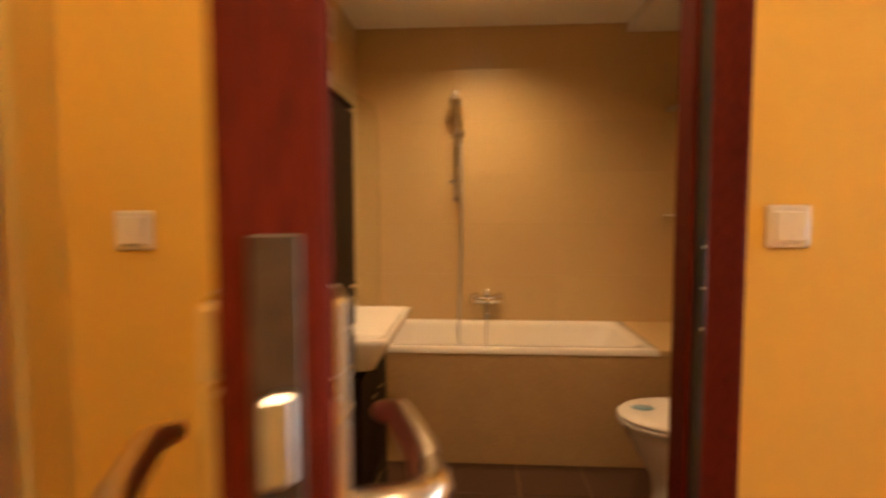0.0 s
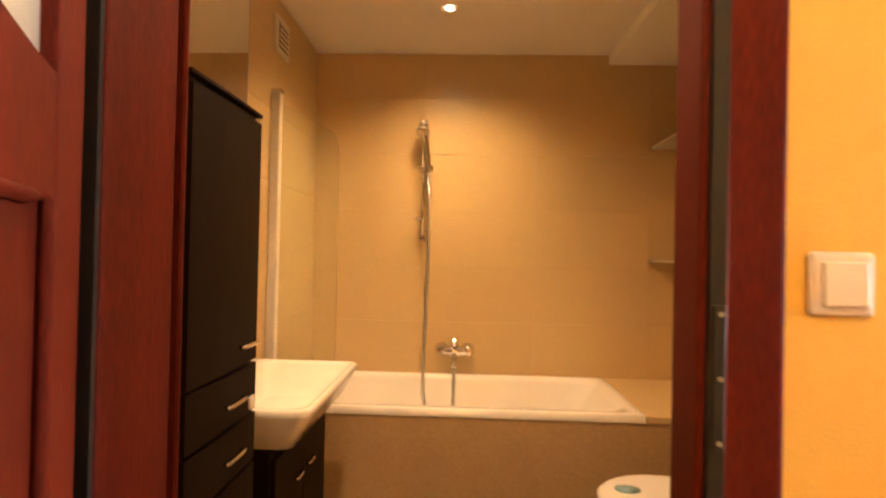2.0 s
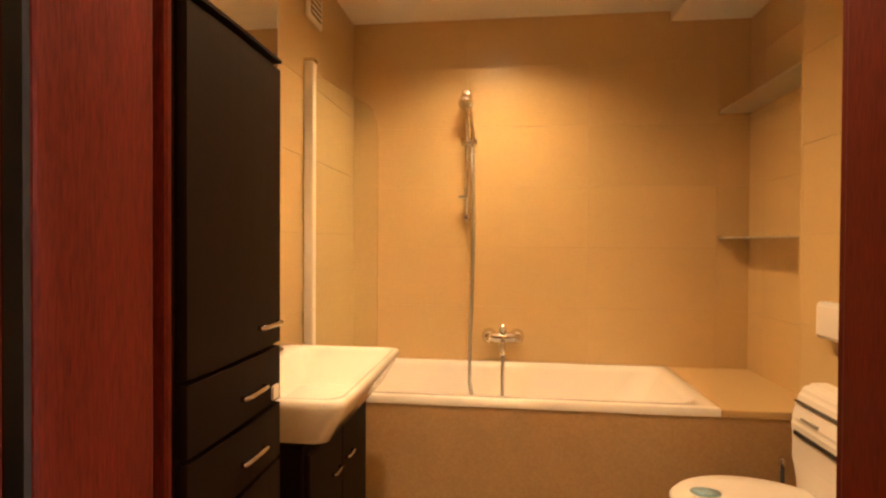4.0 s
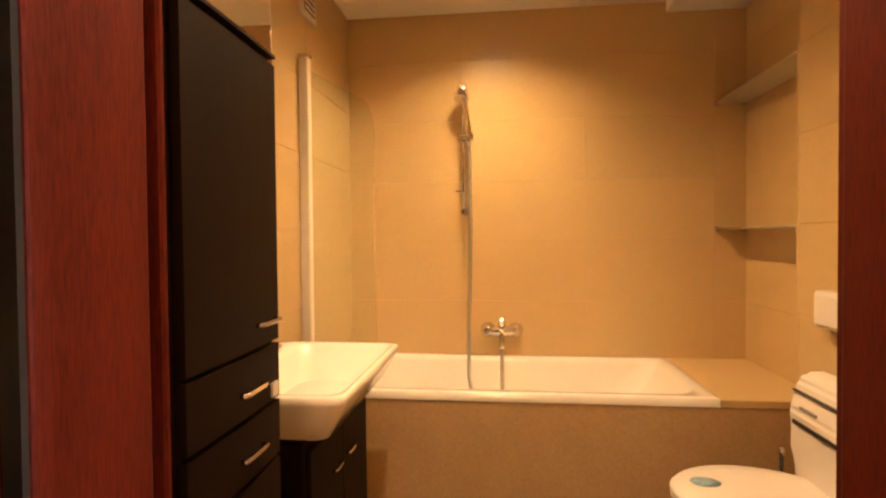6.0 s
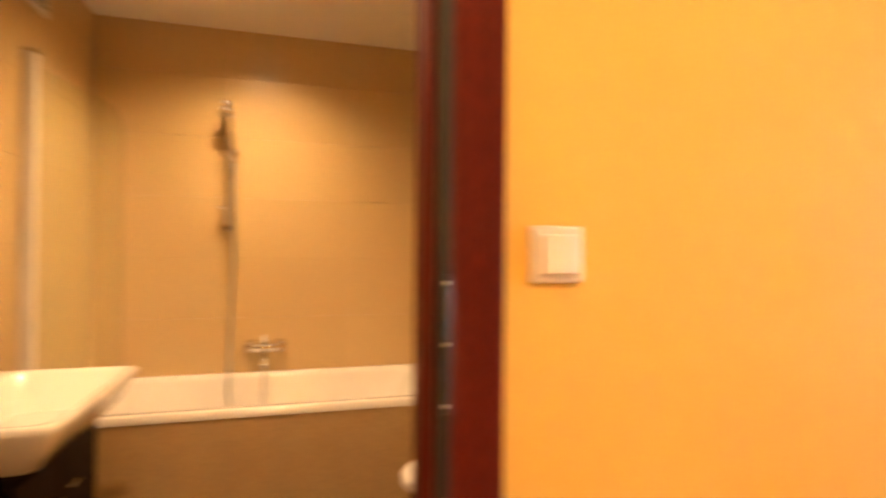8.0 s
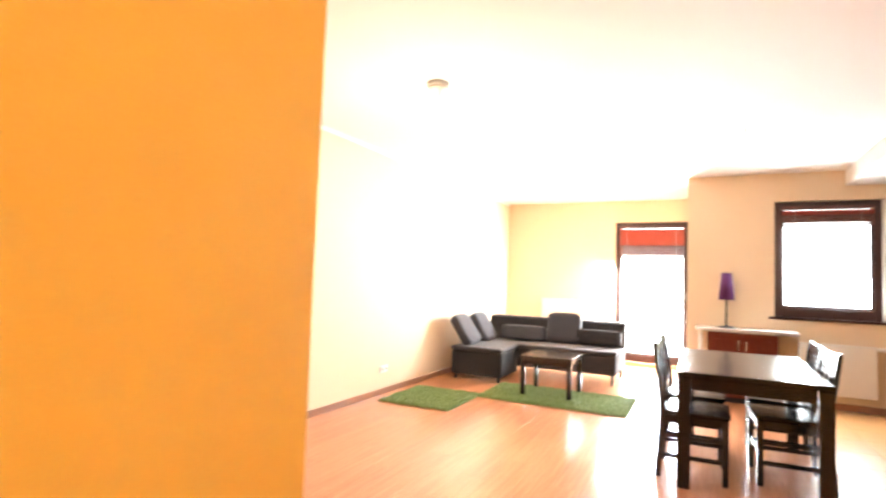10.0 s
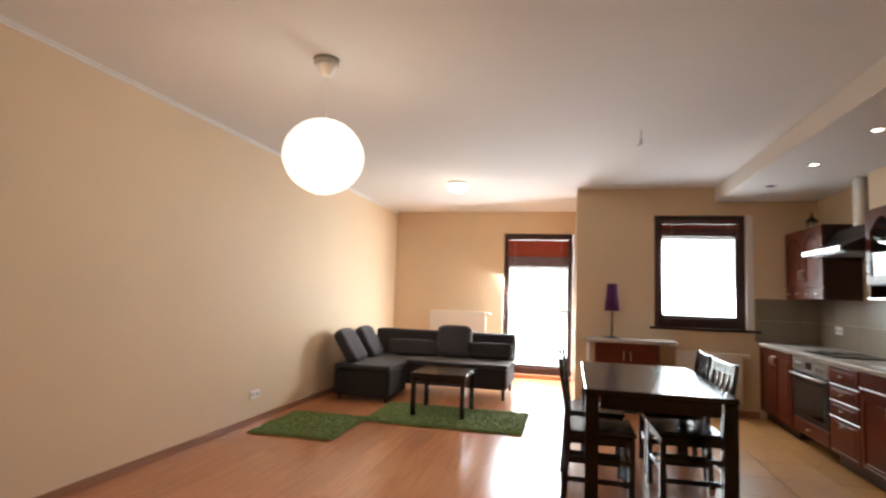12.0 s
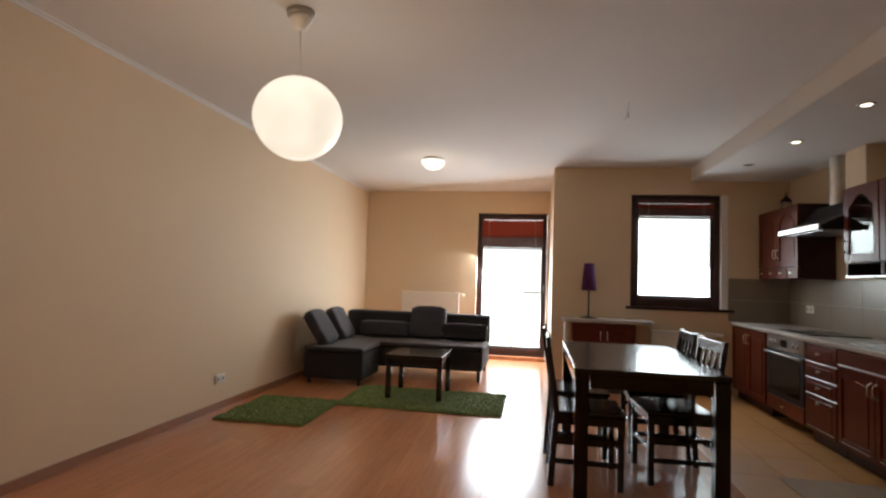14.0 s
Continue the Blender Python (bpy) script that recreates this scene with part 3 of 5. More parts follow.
def bar_handle(x, y, z, length, parent, along="y", mat_=None):
    h = length / 2
    d = Vector((0, h, 0)) if along == "y" else Vector((0, 0, h))
    p = Vector((x, y, z))
    o = Vector((0.010, 0, 0))
    return part("handle", tube(bmesh.new(), [p - d, p - d * 0.98 + o, p - d * 0.6 + o * 1.1, p + d * 0.6 + o * 1.1, p + d * 0.98 + o, p + d], 0.0045, 8), mat_ or CHROME, parent, "chrome bar handle")


van = thing("vanity_cabinet", (-0.45, 1.56, 0), "dark wenge vanity cabinet under the washbasin", "cabinet")
part("body", B(BX0 + 0.011, 1.30, 0.06, -0.315, 1.84, SZ - 0.137, 0.003), WENGE, van)
for y0, y1, s in ((1.302, 1.568, 1), (1.572, 1.838, -1)):
    dr = part("door", B(-0.314, y0, 0.30, -0.296, y1, SZ - 0.16, 0.003), WENGE, van)
    bar_handle(-0.296, (y0 + y1) / 2 + s * 0.07, 0.60, 0.06, dr)
dr = part("drawer_front", B(-0.314, 1.302, 0.065, -0.296, 1.838, 0.296, 0.003), WENGE, van)
bar_handle(-0.296, 1.57, 0.24, 0.12, dr)

# tall cabinet
tc_ = thing("tall_cabinet", (-0.48, 0.87, 0), "tall dark wenge bathroom cabinet with chrome handles", "cabinet")
CX = -0.252
bm = bmesh.new()
bow = [(CX + 0.003 * math.sin(math.pi * i / 8), 0.690 + 0.305 * i / 8) for i in range(9)]
prism(bm, [(BX0 + 0.011, 0.690)] + bow + [(BX0 + 0.011, 0.995)], "z", 0.05, 1.60)
part("body", bm, WENGE, tc_)


def bowed(z0, z1, d=0.016):
    o = [(CX + d + 0.003 * math.sin(math.pi * i / 8), 0.695 + 0.294 * i / 8) for i in range(9)]
    i_ = [(x - d + 0.002, y) for x, y in o]
    return prism(bmesh.new(), o + i_[::-1], "z", z0, z1)


for z0, z1, nm, hz in ((1.074, 1.585, "door", 1.112), (0.966, 1.066, "drawer_front", 1.007), (0.858, 0.958, "drawer_front", 0.900), (0.465, 0.850, "drawer_front", 0.79), (0.07, 0.457, "door", 0.40)):
    dr = part(nm, bowed(z0, z1), WENGE, tc_)
    bar_handle(CX + 0.017, 0.935 if hz > 1.1 else 0.875, hz, 0.075, dr)
part("top", prism(bmesh.new(), [(BX0 + 0.011, 0.690)] + [(x + 0.016, y) for x, y in bow] + [(BX0 + 0.011, 0.995)], "z", 1.60, 1.606), WENGE, tc_)
part("sticker", B(CX + 0.0155, 0.950, 0.972, CX + 0.021, 0.974, 0.997), PLASTIC, tc_, "small white sticker")
part("plinth", B(BX0 + 0.02, 0.71, 0, CX - 0.03, 0.965, 0.05), DARK, tc_)

mir = thing("mirror", (BX0, 1.5, 1.6), "large frameless wall mirror above the washbasin", "mirror")
part("glass", B(BX0 + 0.010, 1.06, 1.00, BX0 + 0.015, 1.915, 2.42, 0.001), MIRROR, mir)
part("edge_strip", B(BX0 + 0.009, 1.916, 1.00, BX0 + 0.016, 1.922, 2.42), STEEL, mir)

vent = thing("vent_grille", (BX0, 2.28, 2.30), "white square ventilation grille high on the tiled wall", "vent")
part("frame", B(BX0 + 0.010, 2.20, 2.22, BX0 + 0.026, 2.37, 2.39, 0.004), PLASTIC, vent)
part("opening", B(BX0 + 0.0265, 2.225, 2.245, BX0 + 0.028, 2.345, 2.365), DARK, vent)
for k in range(5):
    part("slat", B(BX0 + 0.0285, 2.225, 2.252 + k * 0.024, BX0 + 0.033, 2.345, 2.262 + k * 0.024), PLASTIC, vent)

# toilet on the right
wc = thing("toilet", (1.0, 1.76, 0), "white ceramic toilet with close-coupled cistern", "toilet")
cx0, cy0 = 0.945, 1.76
bm = bmesh.new()
prof = [(0.10, 0.0), (0.105, 0.02), (0.095, 0.12), (0.11, 0.20), (0.155, 0.30), (0.182, 0.37), (0.186, 0.4205)]
lathe(bm, prof, cx0 + 0.04, cy0, 0, 36, 1.25, 1.0)
part("bowl", bm, CERAMIC, wc)
part("seat", lathe(bmesh.new(), [(0.17, 0.4210), (0.192, 0.4230), (0.196, 0.4310), (0.192, 0.4390), (0.17, 0.4410)], cx0 + 0.02, cy0, 0, 40, 1.28, 1.0), PLASTIC, wc)
part("lid", lathe(bmesh.new(), [(0.18, 0.4420), (0.194, 0.4440), (0.198, 0.4530), (0.19, 0.4630), (0.14, 0.4690), (0.05, 0.4710)], cx0 + 0.02, cy0, 0, 40, 1.28, 1.0), PLASTIC, wc)
part("sticker", lathe(bmesh.new(), [(0.046, 0.4712), (0.047, 0.4718), (0.01, 0.4726)], cx0 - 0.12, cy0 + 0.03, 0.0005, 20, 1.0, 0.75), BLUEPRINT, wc, "blue printed paper sticker")
bm = bmesh.new()
prism(bm, [(1.170, 0.40), (1.150, 0.55), (1.140, 0.68), (1.165, 0.775), (1.190, 0.80), (NX - 0.010, 0.805), (NX - 0.010, 0.40)], "y", 1.57, 1.93)
bmesh.ops.bevel(bm, geom=bm.edges[:], offset=0.012, segments=2, affect='EDGES')
cis = part("cistern", bm, PLASTIC, wc)
part("lid_gap", B(1.1465, 1.585, 0.742, 1.161, 1.915, 0.746), DARK, cis)
part("print_bar", B(1.1395, 1.77, 0.693, 1.1455, 1.86, 0.702), GREYLEAF, cis, "grey printed bar")
part("slot", B(1.1375, 1.62, 0.635, 1.151, 1.90, 0.650, 0.002), DARK, cis)

brush = thing("toilet_brush", (1.195, 2.08, 0), "toilet brush with dark handle and chrome cap", "toilet brush")
part("holder", lathe(bmesh.new(), [(0.04, 0), (0.042, 0.01), (0.04, 0.14), (0.036, 0.15)], 1.195, 2.08, 0, 20), PLASTIC, brush)
part("stick", tube(bmesh.new(), [(1.195, 2.08, 0.15), (1.195, 2.08, 0.455)], 0.007, 10), DARK, brush)
part("cap", tube(bmesh.new(), [(1.195, 2.08, 0.455), (1.195, 2.08, 0.485)], [0.012, 0.009], 12), CHROME, brush)

fp = thing("paper_holder", (NX, 1.80, 1.01), "white plastic box on the wall above the toilet", "wall box")
part("box", B(NX - 0.055, 1.70, 0.955, NX - 0.010, 1.92, 1.075, 0.008, 2), PLASTIC, fp)
part("cover", B(NX - 0.062, 1.71, 0.965, NX - 0.055, 1.91, 1.065, 0.003), PLASTIC, fp)

# glass shelves in the niche
for z in (1.937, 1.290):
    sh = thing("glass_shelf", (1.35, 2.5, z), "clear glass shelf in the niche above the bathtub", "shelf", group="niche shelves")
    g = part("pane", B(BX1 - 0.165, 2.14, z, BX1 - 0.010, BY1 - 0.011, z + 0.008, 0.001), FROST, sh)
    for px in (BX1 - 0.155, BX1 - 0.025):
        part("clip", B(px - 0.012, BY1 - 0.034, z - 0.012, px + 0.012, BY1 - 0.010, z + 0.016, 0.003), CHROME, sh)

# bathroom spotlights
for x, y in ((0.125, 2.335), (0.134, 0.98)):
    sp = thing("ceiling_spotlight", (x, y, BZ), "small round recessed halogen spotlight", "spotlight", group="bathroom spotlights")
    part("rim", lathe(bmesh.new(), [(0.024, -0.004), (0.038, -0.006), (0.042, -0.001)], x, y, BZ, 24), CHROME, sp)
    part("bulb", lathe(bmesh.new(), [(0.008, -0.0085), (0.020, -0.0075), (0.023, -0.0045)], x, y, BZ, 20), BULBGLOW, sp)


# ---------------------------------------------------------------- living room openings
def slat_blind(parent, x, y0, y1, ztop, zbot, pile):
    """A drawn-up wooden blind: head rail, a few open slats, a pile of closed slats and the bottom rail."""
    bl = thing("window_blind", (x, (y0 + y1) / 2, ztop), "half-raised brown wooden slat blind", "blind", group="wooden blinds")
    part("head_rail", B(x - 0.028, y0, ztop - 0.045, x + 0.022, y1, ztop, 0.003), BLIND, bl)
    n = max(2, int((ztop - 0.05 - (zbot + pile)) / 0.042))
    for k in range(n):
        z = ztop - 0.075 - k * (ztop - 0.05 - zbot - pile) / n
        bm = B(x - 0.024, y0 + 0.004, z - 0.0015, x + 0.024, y1 - 0.004, z + 0.0015)
        bmesh.ops.rotate(bm, verts=bm.verts[:], cent=(x, y0, z), matrix=Matrix.Rotation(radians(66), 3, "Y"))
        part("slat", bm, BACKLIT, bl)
    m_ = int(pile / 0.012)
    for k in range(m_):
        z = zbot + 0.03 + k * (pile - 0.03) / m_
        part("slat", B(x - 0.025, y0 + 0.003, z, x + 0.025, y1 - 0.003, z + 0.008, 0.001), BLIND, bl)
    part("bottom_rail", B(x - 0.026, y0 + 0.002, zbot, x + 0.026, y1 - 0.002, zbot + 0.022, 0.003), BLIND, bl)
    for y in (y0 + 0.12, y1 - 0.12):
        part("cord", tube(bmesh.new(), [(x - 0.03, y, zbot + 0.01), (x - 0.03, y, ztop - 0.03)], 0.0015, 6), PLASTIC, bl)
    return bl


def window_frame(name, x, y0, y1, z0, z1, bar, label, bottom, sash=0.0):
    w = thing(name, (x, (y0 + y1) / 2, z0), label, "window", kind="structure")
    d = 0.07
    fr = part("window_frame", B(x, y0, z0, x + d, y0 + bar, z1, 0.004), FRAMEBROWN, w)
    part("window_frame", B(x, y1 - bar, z0, x + d, y1, z1, 0.004), FRAMEBROWN, w)
    part("window_frame", B(x + 0.001, y0 + bar, z1 - bar, x + d, y1 - bar, z1, 0.004), FRAMEBROWN, w)
    part("window_frame", B(x + 0.001, y0 + bar, z0, x + d, y1 - bar, z0 + bottom, 0.004), FRAMEBROWN, w)
    s = 0.03
    for q in ((y0 + bar, y0 + bar + s, z0 + bottom, z1 - bar), (y1 - bar - s, y1 - bar, z0 + bottom, z1 - bar), (y0 + bar + s, y1 - bar - s, z1 - bar - s, z1 - bar), (y0 + bar + s, y1 - bar - s, z0 + bottom, z0 + bottom + s)):
        part("glazing_bead", B(x + 0.012, q[0], q[2], x + 0.055, q[1], q[3], 0.004), FRAMEBROWN, w)
    p = part("pane", B(x + 0.030, y0 + bar + s - 0.004, z0 + bottom + s - 0.004, x + 0.036, y1 - bar - s + 0.004, z1 - bar - s + 0.004), GLASS, w)
    p.visible_shadow = False
    if name == "door_3":
        part("handle", tube(bmesh.new(), [(x, y0 + 0.04, (z0 + z1) / 2), (x - 0.035, y0 + 0.04, (z0 + z1) / 2), (x - 0.04, y0 + 0.04, (z0 + z1) / 2 - 0.11)], 0.009, 10), STEEL, w, "metal window handle")
    return w


win = window_frame("window_1", WX + 0.055, -1.725, -0.717, 0.985, 2.327, 0.07, "dark brown framed kitchen window with blind", 0.11)
part("window_sill", B(WX - 0.035, -1.79, 0.962, WX + 0.15, -0.72, 0.984, 0.005, 2), FRAMEBROWN, win, "brown window sill")
part("nosing", B(WX - 0.035, -1.86, 0.955, WX - 0.002, -0.66, 0.984, 0.005, 2), FRAMEBROWN, win)
part("reveal", B(WX + 0.002, -1.799, 0.985, WX + 0.12, -1.727, 2.327), WHITE, win, "white plastered reveal")
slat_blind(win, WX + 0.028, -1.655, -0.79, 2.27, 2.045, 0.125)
bd = window_frame("door_3", LX + 0.10, 0.245, 1.34, 0.06, 2.309, 0.055, "brown framed glass balcony door letting in daylight", 0.11)
part("threshold", B(LX - 0.01, 0.245, 0.0, LX + 0.17, 1.34, 0.058, 0.006, 2), LAMINATE, bd, "light wooden threshold")
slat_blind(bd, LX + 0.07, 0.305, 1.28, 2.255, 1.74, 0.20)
rl = thing("balcony_railing", (10.95, 0.8, 0), "light balcony railing beyond the glass door", "railing")
part("slab", B(LX + 0.21, -0.8, -0.2, 11.1, 3.2, -0.02), RADWHITE, rl)
part("top_rail", B(11.02, -0.8, 1.02, 11.07, 3.2, 1.06, 0.005), RADWHITE, rl)
for k in range(6):
    part("post", B(11.03, -0.75 + k * 0.78, -0.02, 11.06, -0.72 + k * 0.78, 1.02), RADWHITE, rl)


def radiator(x, y0, y1, z0, z1, label):
    """A steel panel radiator hung on a wall that faces -x."""
    r = thing("radiator", (x, (y0 + y1) / 2, z0), label, "radiator", group="panel radiators")
    part("front_panel", B(x - 0.10, y0, z0, x - 0.085, y1, z1, 0.005, 2), RADWHITE, r)
    part("rear_panel", B(x - 0.035, y0 + 0.01, z0 + 0.02, x - 0.022, y1 - 0.01, z1 - 0.01, 0.003), RADWHITE, r)
    for y in (y0, y1 - 0.012):
        part("side_cover", B(x - 0.084, y, z0 + 0.005, x - 0.036, y + 0.012, z1 - 0.002), RADWHITE, r)
    n = int((y1 - y0) / 0.035)
    bm = bmesh.new()
    for k in range(n):
        y = y0 + 0.02 + k * (y1 - y0 - 0.04) / n
        box(bm, x - 0.083, y, z1 - 0.014, x - 0.037, y + 0.010, z1 - 0.004)
    tagged(part("top_grille", bm, RADWHITE, r), kind="stuff")
    for y in (y0 + 0.12, y1 - 0.12):
        part("bracket", B(x - 0.034, y, z0 + 0.05, x - 0.0005, y + 0.03, z1 - 0.06), RADWHITE, r)
    part("valve", tube(bmesh.new(), [(x - 0.06, y0, z1 - 0.03), (x - 0.06, y0 - 0.03, z1 - 0.03), (x - 0.06, y0 - 0.085, z1 - 0.03)], [0.012, 0.02, 0.022], 14), PLASTIC, r, "white thermostat valve")


radiator(LX, 1.60, 2.527, 0.20, 1.02, "white panel radiator on the wall behind the sofa")
radiator(WX, -1.64, -0.94, 0.16, 0.72, "white panel radiator under the kitchen window")


# ---------------------------------------------------------------- sofa and around
def cushion(bm, w, d, h, puff=0.25):
    """A stuffed box, w x d x h about the origin, softened and bulged."""
    tmp = bmesh.new()
    bmesh.ops.create_cube(tmp, size=1)
    bmesh.ops.subdivide_edges(tmp, edges=tmp.edges[:], cuts=7, use_grid_fill=True)
    for v in tmp.verts:
        c = v.co * 2
        e = [max(0.0, 1 - abs(t) ** 4) for t in c]
        k = Vector((c.x * (1 - puff * 0.12 * (1 - e[1] * e[2])), c.y * (1 - puff * 0.12 * (1 - e[0] * e[2])), c.z * (0.80 + 0.20 * e[0] ** 0.5 * e[1] ** 0.5)))
        l = max(abs(t) for t in c)
        v.co = Vector((k.x * w / 2, k.y * d / 2, k.z * h / 2)) + Vector((noise.noise(v.co * 5 + Vector((w, d, h)))) * 0.006 for _ in range(3))
    for f in tmp.faces:
        f.smooth = True
    me = bpy.data.meshes.new("tmp")
    tmp.to_mesh(me)
    tmp.free()
    bm.from_mesh(me)
    bpy.data.meshes.remove(me)
    return bm


sofa = thing("corner_sofa", (8.1, 2.0, 0), "dark grey fabric corner sofa with chaise on black legs", "sofa")
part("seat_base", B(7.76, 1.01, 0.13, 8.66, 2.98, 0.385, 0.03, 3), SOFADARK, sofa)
part("seat_pad", B(7.745, 1.005, 0.386, 8.42, 2.30, 0.435, 0.022, 3), SOFAGREY, sofa)
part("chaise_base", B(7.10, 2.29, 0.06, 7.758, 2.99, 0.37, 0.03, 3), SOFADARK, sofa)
part("chaise_pad", B(7.085, 2.285, 0.371, 8.42, 2.995, 0.425, 0.024, 3), SOFAGREY, sofa)
bm = B(8.43, 1.00, 0.386, 8.66, 2.995, 0.76, 0.035, 3)
for v in bm.verts:
    v.co.x += (v.co.z - 0.386) * 0.15
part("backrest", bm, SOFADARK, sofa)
for x, y in ((7.82, 1.06), (8.58, 1.06), (7.15, 2.34), (7.15, 2.93), (8.58, 2.93)):
    part("leg", tube(bmesh.new(), [(x, y, 0), (x, y, 0.135)], [0.018, 0.024], 12), DARK, sofa)


def put_cushion(name, w, d, h, m, material, label):
    bm = cushion(bmesh.new(), w, d, h)
    ob = solid(name, bm, material, label, "cushion", group="sofa cushions")
    ob.matrix_world = m
    return ob


put_cushion("back_cushion", 0.50, 0.11, 0.45, pose(7.36, 2.90, 0.615, -33, 0, 4), SOFAGREY, "grey square cushion leaning on the chaise")
put_cushion("back_cushion", 0.48, 0.11, 0.45, pose(7.98, 2.90, 0.615, -31, 0, 3), SOFAGREY, "grey square cushion leaning behind the chaise")
put_cushion("bolster_cushion", 0.17, 0.68, 0.22, pose(8.31, 2.38, 0.535, 0, 12, 0), SOFAGREY, "long low dark grey bolster cushion on the sofa")
put_cushion("square_cushion", 0.15, 0.47, 0.44, pose(8.33, 1.80, 0.645, 0, 16, 0), SOFAGREY, "large square dark cushion standing on the sofa")
put_cushion("bolster_cushion", 0.17, 0.60, 0.22, pose(8.31, 1.31, 0.545, 0, 12, 0), SOFADARK, "long low black bolster cushion on the sofa")

ct = thing("coffee_table", (6.83, 1.57, 0.02), "small square black coffee table on the rug", "table")
part("tabletop", B(6.54, 1.285, 0.415, 7.12, 1.865, 0.465, 0.004, 2), BLACKWOOD, ct)
part("apron", B(6.575, 1.32, 0.37, 7.085, 1.83, 0.414), BLACKWOOD, ct)
for x in (6.545, 7.065):
    for y in (1.29, 1.81):
        part("leg", B(x, y, 0.028, x + 0.05, y + 0.05, 0.414, 0.003), BLACKWOOD, ct)


def shag_rug(x0, y0, x1, y1, turn, label):
    """A thick rug with a soft uneven edge and many tufts."""
    cx, cy = (x0 + x1) / 2, (y0 + y1) / 2
    bm = bmesh.new()
    nx, ny = int((x1 - x0) / 0.012), int((y1 - y0) / 0.012)
    vs, fs = [], []
    for i in range(nx + 1):
        for j in range(ny + 1):
            u, w = i / nx, j / ny
            x, y = (u - 0.5) * (x1 - x0), (w - 0.5) * (y1 - y0)
            edge = min(u, 1 - u) * (x1 - x0), min(w, 1 - w) * (y1 - y0)
            h = 0.024 * min(1, (min(edge) + 0.002) / 0.03) ** 0.5
            x += 0.012 * noise.noise((x * 3, y * 3, 1)) + 0.006 * (random.random() - 0.5)
            y += 0.012 * noise.noise((x * 3, y * 3, 7)) + 0.006 * (random.random() - 0.5)
            h += (0.010 * noise.noise((x * 14, y * 14, 3)) + 0.014 * (random.random() - 0.5)) * (min(edge) > 0)
            vs.append((x, y, max(0.002, h)))
    for i in range(nx):
        for j in range(ny):
            a = i * (ny + 1) + j
            fs.append((a, a + ny + 1, a + ny + 2, a + 1))
    me = bpy.data.meshes.new("rug")
    me.from_pydata(vs, [], fs)
    me.materials.append(RUG)
    ob = tagged(new("rug", me), label, "rug", "green rugs")
    ob.matrix_world = pose(cx, cy, 0.0005, 0, 0, turn)
    bm.free()
    return ob


shag_rug(5.46, 2.235, 6.36, 3.045, 1.0, "small green shag rug by the long wall")
shag_rug(6.23, 0.68, 7.16, 2.275, 0.5, "long green shag rug under the coffee table")

# wall sockets
def socket(m, label, double=True):
    s = tagged(new("wall_socket"), label, "socket")
    w = 0.075 if double else 0.04
    part("plate", B(-w, -0.010, -0.04, w, -0.0005, 0.04, 0.005, 2), PLASTIC, s)
    for x in ((-0.036, 0.036) if double else (0,)):
        f = part("socket_face", tube(bmesh.new(), [(x, -0.010, 0), (x, -0.0125, 0)], [0.025, 0.023], 18), PLASTIC, s)
        part("hole", tube(bmesh.new(), [(x, -0.0126, 0), (x, -0.0135, 0)], 0.016, 16), GREYLEAF, f)
    s.matrix_basis = m
    return s


socket(pose(5.78, LY, 0.27), "white double wall socket above the baseboard")
socket(pose(7.55, KY + 0.010, 1.044, 0, 0, 180), "white double socket on the kitchen backsplash")


# ---------------------------------------------------------------- dining group
tb = thing("dining_table", (5.3, -0.26, 0), "black-brown wooden dining table with square legs", "table")
TXa, TXb, TYa, TYb, TT = 4.571, 6.02, -0.685, 0.165, 0.745
part("tabletop", B(TXa, TYa, TT - 0.035, TXb, TYb, TT, 0.005, 2), BLACKWOOD, tb)
for q in ((TXa + 0.012, TYa + 0.09, TXa + 0.034, TYb - 0.09), (TXb - 0.034, TYa + 0.09, TXb - 0.012, TYb - 0.09), (TXa + 0.09, TYa + 0.012, TXb - 0.09, TYa + 0.034), (TXa + 0.09, TYb - 0.034, TXb - 0.09, TYb - 0.012)):
    part("apron", B(q[0], q[1], TT - 0.115, q[2], q[3], TT - 0.036, 0.002), BLACKWOOD, tb)
for x in (TXa + 0.004, TXb - 0.084):
    for y in (TYa + 0.004, TYb - 0.084):
        part("leg", B(x, y, 0, x + 0.08, y + 0.08, TT - 0.036, 0.004), BLACKWOOD, tb)


